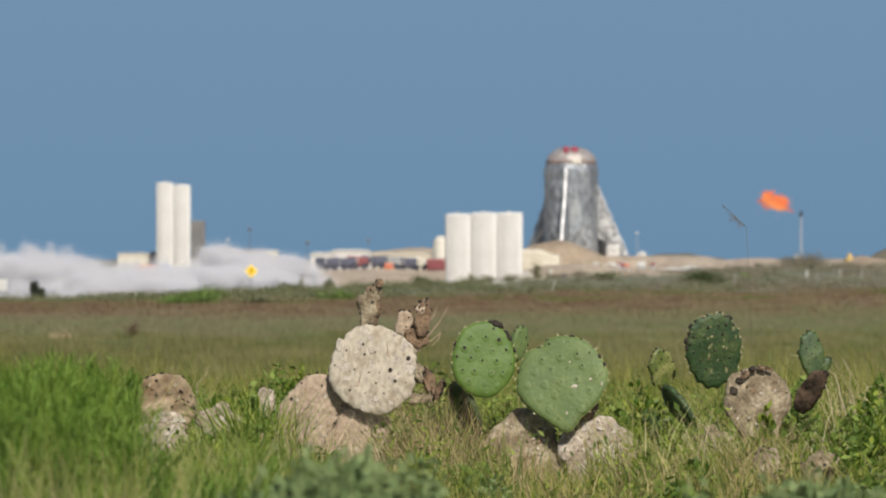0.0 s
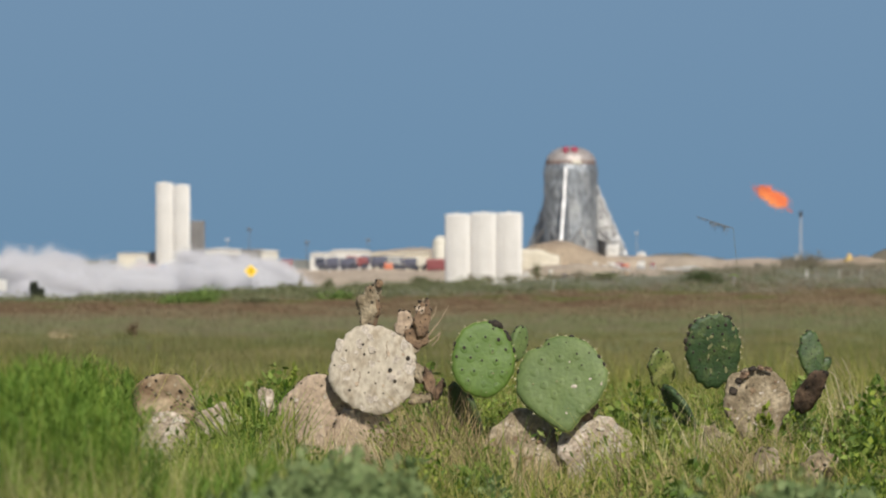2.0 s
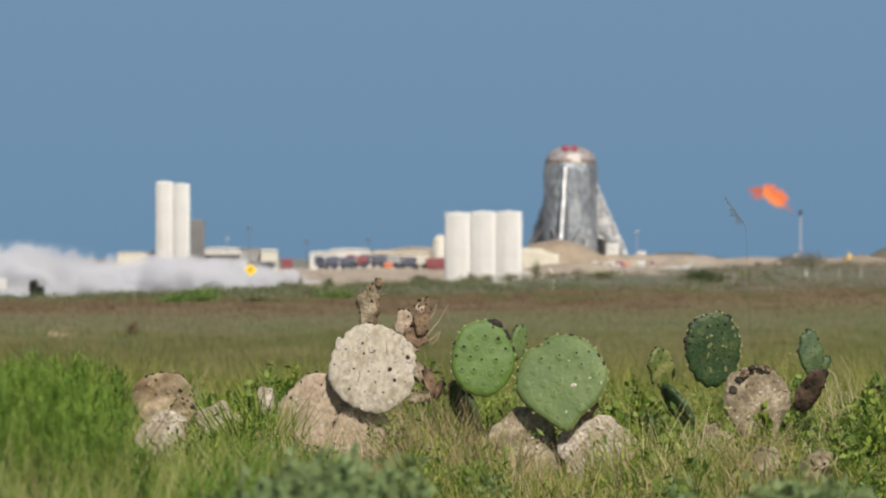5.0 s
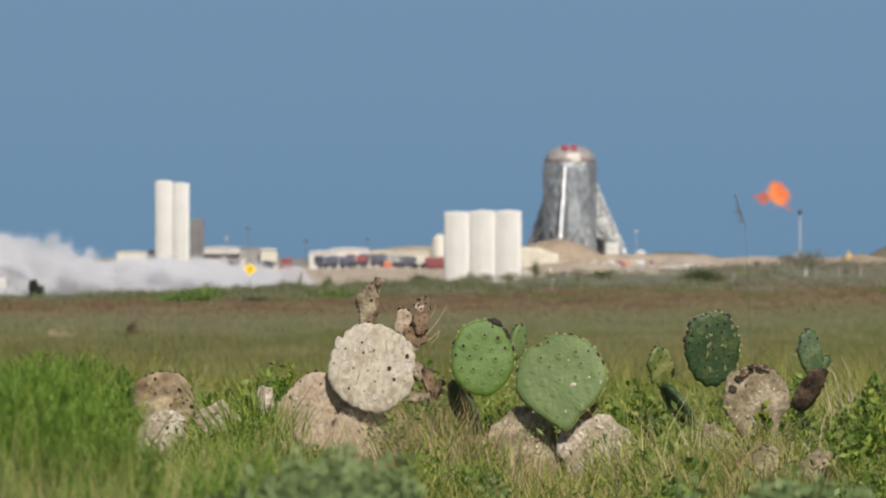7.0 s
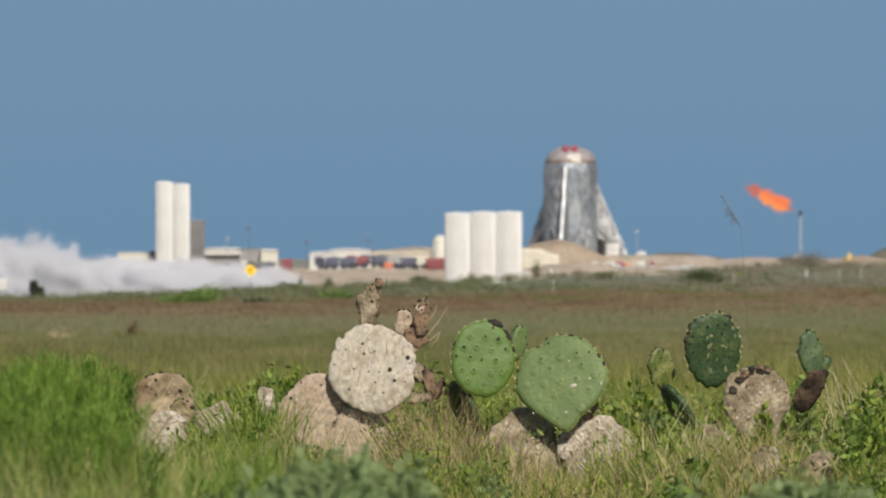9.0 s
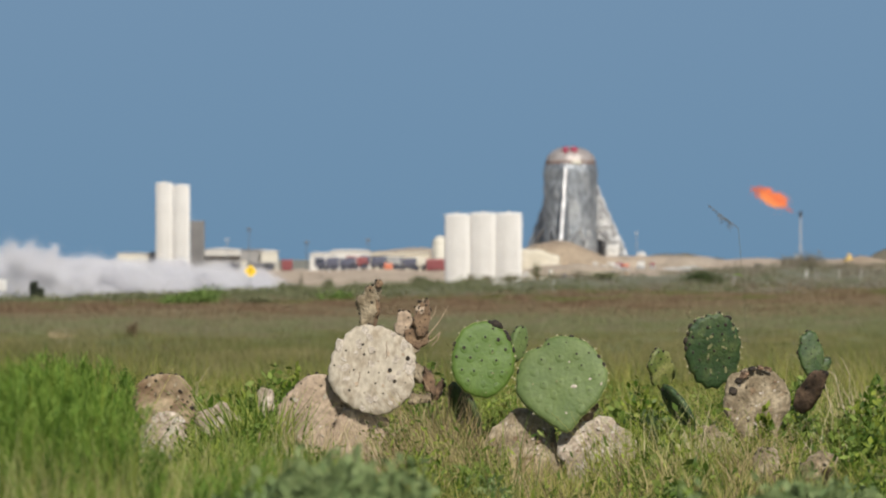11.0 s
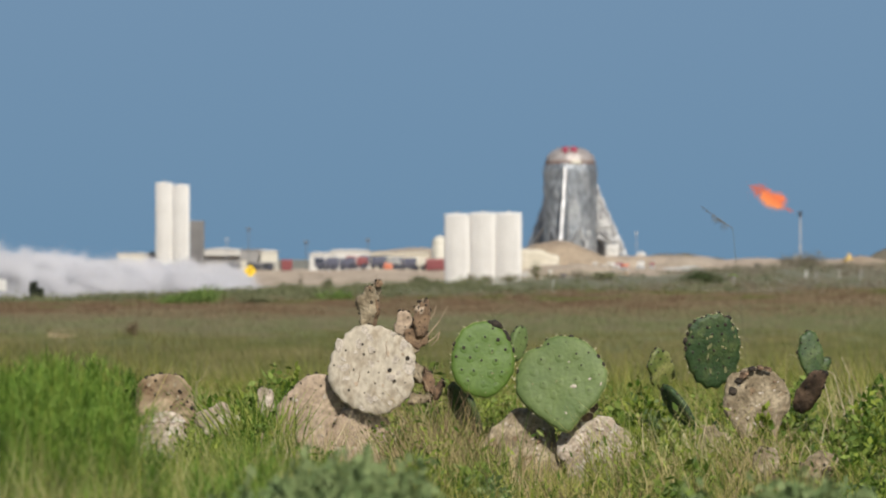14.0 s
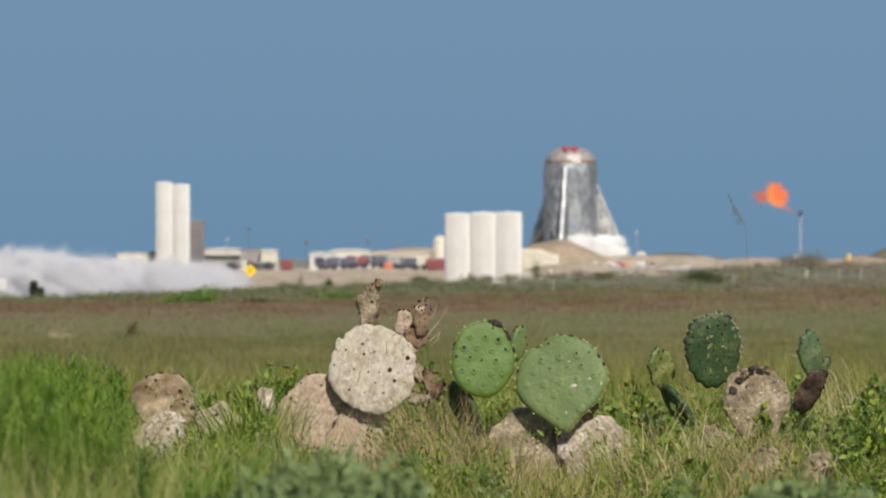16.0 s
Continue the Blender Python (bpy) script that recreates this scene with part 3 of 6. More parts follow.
def build_site():
    g = lambda px: float(lie(px, 1500))
    mound("sand_mound", 17.755, 1484, 10.423, 7, 6.827, SOIL, "long brown soil mound before the rocket", 1, .5)
    mound("sand_bank", -3.955, 1514, 13.304, 14, 5.774, SAND, "pale sand bank behind the vehicles", 2, .22)
    mound("sand_bank", 37.638, 1520, 13.571, 12, 4.543, SAND, "low pale sand bank by the flare stack", 3, .6)
    mound("sand_bank", 65.719, 1480, 6.607, 10, 4.529, SOIL, "sand bank with a yellow marker on it", 4, .7)
    mound("dark_dune", 75.333, 1600, 5.714, 10, 5.905, BARE, "dark dune overgrown with scrub", 6, .7)
    mound("sand_bank", 20.157, 1467, 10.471, 6, 3.215, SAND, "low pale sand bank before the sheds", 7, .3)
    mound("gravel_bank", 37.326, 1472, 4.907, 3, 2.949, CONCRETE, "low bank of pale crushed stone", 8, .4)
    mound("sand_bank", 38.174, 1488, 6.2, 5, 4.266, SAND, "pale sand bank behind the crushed stone", 9, .5)
    # added mound shape that paints the brown haze line on the horizon
    mound("haze_mound", 42.095, 1700, 12.649, 8, 4.86, BARE, "low grey-brown mound standing in for haze behind the sand", 15, .35)
    # white low hall, grey tower, long hall left of the vehicles
    building("shed", -51.6, -46.404, 1505, g(-48), 5.075, CREAM, "low cream site shed beside the tall tanks", 6, .16)
    t = thing("grey_tower", (-38.905, 1506, g(-39)), "plain grey clad tower behind the tall tanks", "tower")
    z = 10.096 - g(-39)
    part("cladding", box(bmesh.new(), -1.165, 1.076, 0, 2.4, -.4, z, .06), TOWER, t, smooth=False)
    for i in range(1, 5):
        part("rib", box(bmesh.new(), -1.165 - .05, 1.076 + .05, -.05, .02, z * i / 5, z * i / 5 + .12), TOWER, t, smooth=False)
    part("side_duct", box(bmesh.new(), 0.359, 1.076, -.3, 0, -.4, z - .5, .05), TOWER, t, smooth=False)
    building("plant_cabin", -46.62, -45.45, 1512, g(-46), 4.99, GREY, "small grey plant cabin beside the cream shed", 4, 0)
    building("long_hall", -37.98, -28.62, 1512, g(-33), 5.395, HALL, "long low grey hall with a pale roof edge", 8, 0)
    building("fabric_shelter", -38.045, -32.199, 1511, 5.079, 5.799, CANVAS, "white fabric roof over the grey hall", 8.6, .35)
    building("shed", -28.903, -26.21, 1508, g(-28), 5.526, CREAM, "small cream shed at the end of the long hall", 5, .35)
    building("shed", -31.934, -31.037, 1505, g(-30), 3.551, CREAM, "tiny pale cabin before the grey hall", 2, 0)
    for i, (px, w) in enumerate(((-33.08, 1.3), (-29.682, 1.5), (-27.358, 1.2))):
        truck(px, 1500, float(lie(px, 1500)), w * 1.7, FADED, "faded dark vehicle parked before the grey hall", h=.9)
    # the two TARP shelters are made up, standing in for pale sand bank
    part_row = ((-20.982, -17.143, 445, CANVAS), (-17.857, -11.429, 440, CANVAS), (-11.607, -7.143, 446, TARP), (-7.321, -2.143, 445, TARP))
    for i, (x0, x1, top, mt) in enumerate(part_row):
        building("fabric_shelter", x0, x1, 1497 + .35 * i, 2.571, 4 + (458 - top) / 11.2, mt, "white fabric shelter behind parked vehicles, the tan ones for a sand bank", 6, .34)
    for x, ln, mt, lb in ((-18.148, 2.9, DARK, "dark blue truck parked on the sand"), (-15.681, 3.4, DARK, "dark blue truck parked on the sand"),
                          (-13.39, 2.6, RED, "dark red truck parked on the sand"), (-10.924, 3.2, DARK, "dark truck parked on the sand"),
                          (-8.281, 2.6, GREY, "grey truck parked on the sand"), (-5.99, 2.8, DARK, "dark truck parked on the sand"), (-3.7, 2.2, CREAM, "pale truck parked on the sand")):
        truck(x, 1482, float(lie(x, 1482)), ln + .8, mt, lb)
    t = thing("container", (-1.056, 1478, float(lie(-1, 1478))), "dark red shipping container on the sand", "container")
    part("box", box(bmesh.new(), -1.6, 1.5, 0, 2.4, 0, 1.85, .25), RED, t, smooth=False)
    for i in range(9):
        part("corrugation", box(bmesh.new(), -1.4 + i * .33, -1.24 + i * .33, -.05, .02, .25, 1.6), RED, t, smooth=False)
    t = thing("container", (-24.561, 1495, g(-24)), "small dark red container on the sand", "container")
    part("box", box(bmesh.new(), -.86, .86, 0, 2.4, 0, 1.75, .14), RED, t, smooth=False)
    for i in range(5):
        part("corrugation", box(bmesh.new(), -.8 + i * .36, -.62 + i * .36, -.05, .02, .15, 1.55), RED, t, smooth=False)
    # ball-ended tank beside the three white ones
    t = thing("round_tank", (-0.354, 1487, float(lie(0, 1487))), "cream ball-ended tank on a round base", "storage tank")
    zc = 6.39 - float(lie(0, 1487))
    part("shell", ball(bmesh.new(), (0, 0, zc), 1.3, 3), CREAM, t)
    part("base", lathe(bmesh.new(), [(1.29, -.3), (1.29, zc - .1), (1.2, zc)], 28), CREAM, t)
    t = thing("covered_skid", (26.679, 1494, 3.4), "pale covered block at the rocket's foot", "equipment")
    part("shell", dent(box(bmesh.new(), -1.15, 1.1, -.9, .9, .2, 6.303 - 3.4, .45), .12, 1.2), CONCRETE, t)
    part("saddle", box(bmesh.new(), -.9, .9, -.5, .5, -.4, .9, .08), CONCRETE, t)
    # white sheds and clutter before the mound
    t = thing("stockpile", (14.565, 1474, float(lie(14, 1474))), "cream tarpaulin over a long low stockpile", "stockpile")
    z1 = 5.535 - float(lie(14, 1474))
    bm = box(bmesh.new(), -2.6, 3.6, -1.5, 3, -.5, z1, .5)
    bmesh.ops.subdivide_edges(bm, edges=list(bm.edges), cuts=4, use_grid_fill=True)
    for v in bm.verts:
        if v.co.z > 0:
            v.co.z *= 1 - .09 * max(0, v.co.x) + .03 * math.sin(v.co.x * 2.2)
    part("tarpaulin", dent(bm, .16, .9, 3), TARP, t)
    part("ballast_bag", dent(box(bmesh.new(), -.4, .4, -1.9, -1.3, -.2, .35, .12), .05, 2), CONCRETE, t)
    random.seed(3)
    t = thing("bag_wall", (18.25, 1474, 3.035), "low uneven wall of pale sandbags", "sandbag wall", kind="")
    for i in range(26):
        u = i % 13
        bm = box(bmesh.new(), u * .72, u * .72 + .68, -.25, .3, (i // 13) * .36 - .3, (i // 13) * .36 + random.uniform(.02, .1), .1)
        if i < 13 or random.random() < .6:
            part("sandbag", dent(bm, .05, 2, i), random.choice((CONCRETE, CANVAS, SAND)), t)
        else:
            bm.free()
    random.seed(5)
    for i in range(26):
        x = 12.653 + i * 0.641
        y = 1452 + random.uniform(-4, 5)
        w, h = random.uniform(.3, .8), random.uniform(.4, 1.2)
        t = thing("crate", on(x, y, -.1), "small site crate on the sand", "crate", "clutter on the sand", turn=random.uniform(0, 80))
        m = random.choice((GREY, CREAM, DARK, SOIL, CONCRETE))
        part("box", box(bmesh.new(), -w / 2, w / 2, -w / 2, w / 2, 0, h, .04), m, t)
        part("lid", box(bmesh.new(), -w / 2 - .03, w / 2 + .03, -w / 2 - .03, w / 2 + .03, h, h + .06, .02), m, t)
    for x, m, lb, s in ((27.475, RED, "red pump skid at the rocket's foot", .8), (28.525, ORANGE, "orange-red pump skid at the rocket's foot", .5),
                        (30.817, WHITE, "white cabinet by the light pole", .7), (32.573, RED, "small red skid on the sand", .45)):
        t = thing("equipment_skid", (x, 1476, float(lie(x, 1476)) + .3), lb, "equipment")
        part("frame", box(bmesh.new(), -s, s, -.6, .6, -.5, .12, .04), GREY, t)
        part("housing", box(bmesh.new(), -s * .85, s * .8, -.5, .5, .12, .12 + s, .1), m, t)
        part("pipe", rod(bmesh.new(), (s * .4, 0, s), (s * .4, 0, s + .6), .09), GALVA, t)
    for x, m, lb in ((-47.183, ORANGE, "orange water barrier"), (-45.41, ORANGE, "orange water barrier"), (-43.281, BLUE, "blue drum rack"), (-8.491, ORANGE, "orange water barrier")):
        t = thing("barrier", (x, 1478, float(lie(x, 1478))), lb + " on the sand", "barrier", "barriers")
        part("body", box(bmesh.new(), -.7, .7, -.25, .25, 0, .75, .12), m, t)
        part("top_rail", box(bmesh.new(), -.6, .6, -.12, .12, .74, .9, .06), m, t)
    for px, top, y in ((-30.523, 8.716, 1495), (-21.446, 6.67, 1495), (-34.171, 7.115, 1505), (30.523, 8.182, 1495), (-11.835, 7.026, 1502)):
        pale = px in (-34.171, 30.523)
        lamp_pole(px, y, top, "slim pale light pole with bright lamp heads" if pale else "slim dark light pole with twin lamp heads", pale=pale)
    # flare stack
    x = 56.518
    z0 = float(lie(x, 1500))
    t = thing("flare_stack", (x, 1500, z0), "slim pale flare stack with a sooty tip", "flare stack")
    h = 11.589 - z0
    part("pipe", rod(bmesh.new(), (0, 0, -.4), (0, 0, h - .9), .17, .13, 14), POLEPALE, t)
    part("tip", lathe(bmesh.new(), [(.17, h - .95), (.24, h - .85), (.24, h - .1), (.2, h)], 16), SOOT, t, "sooty burner tip")
    part("base_box", box(bmesh.new(), -1.0, -.4, -.3, .3, -.3, .9, .05), WHITE, t)
    # markers
    t = thing("warning_sign", on(-20.44, 1010), "yellow diamond road sign with a black arrow on a post", "sign")
    zc = 2.737 - float(lie(-20.44, 1010))
    part("post", rod(bmesh.new(), (0, 0, -.3), (0, 0, zc + .5), .05), GALVA, t)
    bm = box(bmesh.new(), -.48, .48, -.02, .02, -.48, .48, .01)
    bmesh.ops.rotate(bm, verts=bm.verts, matrix=Matrix.Rotation(radians(45), 3, "Y"))
    bmesh.ops.translate(bm, verts=bm.verts, vec=(0, -.08, zc))
    panel = part("panel", bm, YELLOW, t, smooth=False)
    bm = rod(bmesh.new(), (-.12, -.12, zc - .3), (.05, -.12, zc + .12), .06, n=6)
    rod(bm, (-.16, -.12, zc + .1), (.14, -.12, zc + .16), .06, n=6)
    part("arrow", bm, BLACK, panel, "black arrow")
    t = thing("marker_cone", (63.255, 1478, 4.352), "yellow pyramid marker on the sand bank", "marker")
    part("cone", rod(bmesh.new(), (0, 0, -.35), (0, 0, .6), .7, .12, 12), MARKER, t)
    part("base", rod(bmesh.new(), (0, 0, -.9), (0, 0, -.34), .95, n=16), MARKER, t)
    for px, row, y in ((980, 497, 760), (1299, 506, 760), (1427, 496, 800), (1446, 503, 780), (1524, 503, 780), (1486, 503, 790)):
        x, top = (px - 784) / 16800 * y, 4 + (458 - row) / 16800 * y
        g0 = float(lie(x, y))
        t = thing("marker_post", (x, y, g0), "short weathered pale marker post in the marsh", "post", "marsh marker posts")
        part("post", rod(bmesh.new(), (0, 0, -.2), (0, 0, max(.7, top - g0)), .12 if px == 980 else .085, .075), WHITE if px in (980, 1427) else PALEWOOD, t)
        part("cap", rod(bmesh.new(), (0, 0, max(.7, top - g0) - .02), (0, 0, max(.7, top - g0) + .06), .1, n=10), PALEWOOD, t)
    t = thing("white_box", (-47.013, 1010, 0.032), "white marker board on two legs", "board")
    part("board", box(bmesh.new(), -.6, .6, -.05, .05, .6, 1.8, .03), WHITE, t)
    for s in (-.4, .4):
        part("leg", rod(bmesh.new(), (s, .08, -.8), (s, .08, 1.6), .04), GALVA, t)


build_tanks()
build_rocket()
build_equipment()
build_site()


# ---------------------------------------------------------------- plants, far to near
RNG = np.random.default_rng(7)


def blades(x, y, z, h, width, lean, rng, tips=0.0):
    """Bent tapering blades, three triangles each, from arrays of feet."""
    n = len(x)
    yaw = rng.uniform(0, 2 * math.pi, n)
    away = rng.normal(0, lean, (n, 2)) * h[:, None] + np.array([-.10, 0]) * h[:, None]
    wx, wy = np.cos(yaw) * width * .5, np.sin(yaw) * width * .5 * .5
    foot = np.stack([x, y, z - .02], -1)
    side = np.stack([wx, wy, np.zeros(n)], -1)
    mid = foot + np.stack([away[:, 0] * .35, away[:, 1] * .35, h * .6], -1)
    tip = foot + np.stack([away[:, 0], away[:, 1], h * (1 - tips * rng.random(n))], -1)
    v = np.stack([foot - side, foot + side, mid - side * .8, mid + side * .8, tip], 1).reshape(-1, 3)
    i = np.arange(n)[:, None] * 5
    t = np.stack([i + 0, i + 1, i + 2, i + 1, i + 3, i + 2, i + 2, i + 3, i + 4], -1).reshape(-1, 3)
    return v, t


def slips(x, y, z, h, width, lean, rng):
    """Single narrow slips of grass for the distance, one triangle each."""
    n = len(x)
    away = rng.normal(0, lean, (n, 2)) * h[:, None]
    foot = np.stack([x, y, z - .02], -1)
    side = np.stack([np.ones(n) * width * .5, rng.normal(0, .15, n) * width, np.zeros(n)], -1)
    tip = foot + np.stack([away[:, 0] - .1 * h, away[:, 1], h], -1)
    return np.stack([foot - side, foot + side, tip], 1).reshape(-1, 3), np.arange(3 * n).reshape(-1, 3)


def leaves(centre, size, rng, up=.3, slim=.28):
    """Small folded leaves, two triangles each, about the given centres."""
    n = len(centre)
    d = rng.normal(0, 1, (n, 3))
    d[:, 2] += up
    d /= np.linalg.norm(d, axis=1)[:, None]
    s = np.cross(d, rng.normal(0, 1, (n, 3)))
    s /= np.linalg.norm(s, axis=1)[:, None]
    k = np.asarray(size).reshape(-1, 1)
    v = np.stack([centre - d * k * .5, centre + s * k * slim, centre + d * k * .5, centre - s * k * slim], 1).reshape(-1, 3)
    i = np.arange(n)[:, None] * 4
    t = np.stack([i, i + 1, i + 2, i, i + 2, i + 3], -1).reshape(-1, 3)
    return v, t


def field(n, y0, y1, rng, spread=.0475, power=1.0):
    y = y0 + (y1 - y0) * rng.random(n) ** power
    x = (rng.random(n) * 2 - 1) * (y * spread + .3)
    return x, y, lie(x, y)


def patches(x, y, size, seed):
    return np.array([noise.noise((a / size, b / size, seed)) for a, b in zip(x, y)])


def stuff(name, v, t, mat, label, category):
    return tagged(soup(name, v, t, mat), label, category, kind="stuff")


def build_meadow():
    rng = RNG
    # olive meadow behind the cactus
    x, y, z = field(230000, 34, 110, rng, power=1.2)
    h = rng.uniform(.05, .15, len(x)) * np.where(y > 60, .8, 1)
    dry = patches(x, y * .12, 1.1, 51) + .35 * patches(x, y * .3, .35, 52) + rng.normal(0, .16, len(x)) + .28 * step(x, -.5, 1.2) > .02
    for sel, mat, label in ((dry, MEADOW, "mixed green and straw meadow grass"), (~dry, MEADOWGREEN, "fresh green meadow grass in drifts")):
        h2 = h[sel] * (1 if mat is MEADOW else 1.15)
        stuff("meadow_grass", *slips(x[sel], y[sel], z[sel], h2, .004 + y[sel] * .00004, .5, rng), mat, label, "grass")
    x, y, z = field(260000, 95, 310, rng, power=1.15)
    y = np.clip(y + rng.normal(0, 1, len(y)) * step(y, 220, 310) * 40, 95, 420)
    z = lie(x, y)
    dry = 1.3 * patches(x, y * .1, 1.9, 61) + .6 * patches(x, y * .25, .6, 62) + rng.normal(0, .12, len(x)) > -.04
    for sel, mat, label in ((dry, OLIVE, "olive and straw meadow in the middle distance"), (~dry, OLIVEGREEN, "greener meadow in the middle distance")):
        stuff("olive_meadow", *slips(x[sel], y[sel], z[sel], rng.uniform(.06, .15, sel.sum()), .008 + y[sel] * .00007, .6, rng), mat, label, "grass")
    # tussocks that stand out of the meadow
    cx, cy, _ = field(1500, 88, 330, rng, power=1.1)
    tone = patches(cx, cy * .12, 1.7, 65) + rng.normal(0, .22, len(cx))
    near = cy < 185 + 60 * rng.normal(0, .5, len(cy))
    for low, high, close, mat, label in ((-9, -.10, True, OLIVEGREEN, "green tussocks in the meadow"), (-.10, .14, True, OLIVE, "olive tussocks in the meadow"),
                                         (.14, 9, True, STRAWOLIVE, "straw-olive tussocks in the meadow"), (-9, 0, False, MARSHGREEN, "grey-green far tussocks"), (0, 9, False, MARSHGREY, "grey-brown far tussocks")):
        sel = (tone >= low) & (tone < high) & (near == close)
        k = 70
        x = (cx[sel][:, None] + rng.normal(0, 1, (sel.sum(), k)) * rng.uniform(.10, .35, (sel.sum(), 1))).ravel()
        y = (cy[sel][:, None] + rng.normal(0, .5, (sel.sum(), k))).ravel()
        h = (rng.uniform(.10, .30, (sel.sum(), 1)) * rng.uniform(.5, 1.1, (sel.sum(), k))).ravel()
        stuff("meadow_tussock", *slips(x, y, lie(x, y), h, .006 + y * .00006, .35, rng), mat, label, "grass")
    y = rng.normal(540, 110, 200000)
    y = y[(y > 330) & (y < 800)]
    x = (rng.random(len(y)) * 2 - 1) * y * .048
    sel = rng.random(len(y)) > .55 * step(x, 6, 20) * step(y, 650, 450)
    x, y = x[sel], y[sel]
    z = lie(x, y)
    drift = patches(x, y * .07, 2.6, 41) + .5 * patches(x, y * .2, .9, 42) + rng.normal(0, .1, len(x))
    red = (drift > .10 + .25 * step(x, 4, 16)) & (y > 400)
    fresh = ~red & (drift < -.22) & (y > 560)
    tall = rng.uniform(.08, .28, len(x)) * (1 + .5 * patches(x, y, 9, 4)) * .8
    for sel, mat, label, k in ((red, REDBROWN, "dark red-brown marsh plants in drifts", 1.25), (fresh, OLIVEGREEN, "green plants among the russet marsh", 1.1), (~red & ~fresh, RUSSET, "rust-brown low marsh plants", 1)):
        stuff("marsh_plants", *slips(x[sel], y[sel], z[sel], tall[sel] * k, .06, .7, rng), mat, label, "marsh plants")
    x, y, z = field(130000, 230, 470, rng)
    green = patches(x, y * .06, 2.2, 43) * .9 + rng.normal(0, .12, len(x)) < -.36 + .75 * step(x, -4, 8)
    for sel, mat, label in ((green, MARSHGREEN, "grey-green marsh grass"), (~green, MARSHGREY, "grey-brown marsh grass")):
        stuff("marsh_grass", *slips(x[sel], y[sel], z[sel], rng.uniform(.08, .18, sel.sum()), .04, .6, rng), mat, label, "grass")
    # scrub along the rise
    cx, cy, cz = field(1300, 660, 1060, rng, power=.8)
    thin = (cy > 780) & (cx > 5) & (cx < 24) & (rng.random(len(cx)) < .8)
    cx, cy, cz = cx[~thin], cy[~thin], cz[~thin]
    k = 60
    r = rng.uniform(.35, 1.0, len(cx))
    o = rng.normal(0, .5, (len(cx), k, 3)) * r[:, None, None] * np.array([1.3, 1, .6])
    c = np.stack([cx, cy, cz + r * .3], -1)[:, None, :] + np.abs(o) * np.array([0, 0, 1]) + o * np.array([1, 1, 0])
    bare = rng.random(len(cx)) < step(cx, 2, 30) * .85
    for sel, mat, label in ((~bare, SCRUB, "low dark green coastal scrub along the rise"), (bare, BARE, "low grey-brown bare scrub along the rise")):
        q = c[sel].reshape(-1, 3)
        stuff("coastal_scrub", *leaves(q, rng.uniform(.08, .24, len(q)), rng, .5), mat, label, "scrub")


def bush(name, x, y, w, h, mat, label, count, leaf, seed, category="bush", slim=.28, low=.35, high=.85):
    """Stems and a crown of many leaves in uneven clumps."""
    rng = np.random.default_rng(seed)
    t = thing(name, on(x, y), label, category)
    bm = bmesh.new()
    clumps = []
    for i in range(9):
        q = Vector((rng.uniform(-.8, .8) * w / 2, rng.uniform(-.5, .5) * w / 2, h * rng.uniform(low, high)))
        rod(bm, (q.x * .15, q.y * .15, -.05), q, .012 * h + .004, .004 * h + .002, 5)
        clumps.append((q, rng.uniform(.14, .3)))
    part("stem", bm, TWIG, t)
    pts = np.concatenate([rng.normal(0, 1, (count // 9, 3)) * np.array([w * s * .75, w * s * .75, h * s * .8]) + np.array(q) for q, s in clumps])
    pts[:, 2] = np.abs(pts[:, 2])
    soup("crown", *leaves(pts, rng.uniform(leaf * .6, leaf * 1.3, len(pts)), rng, .5, slim), mat, t)
    return t


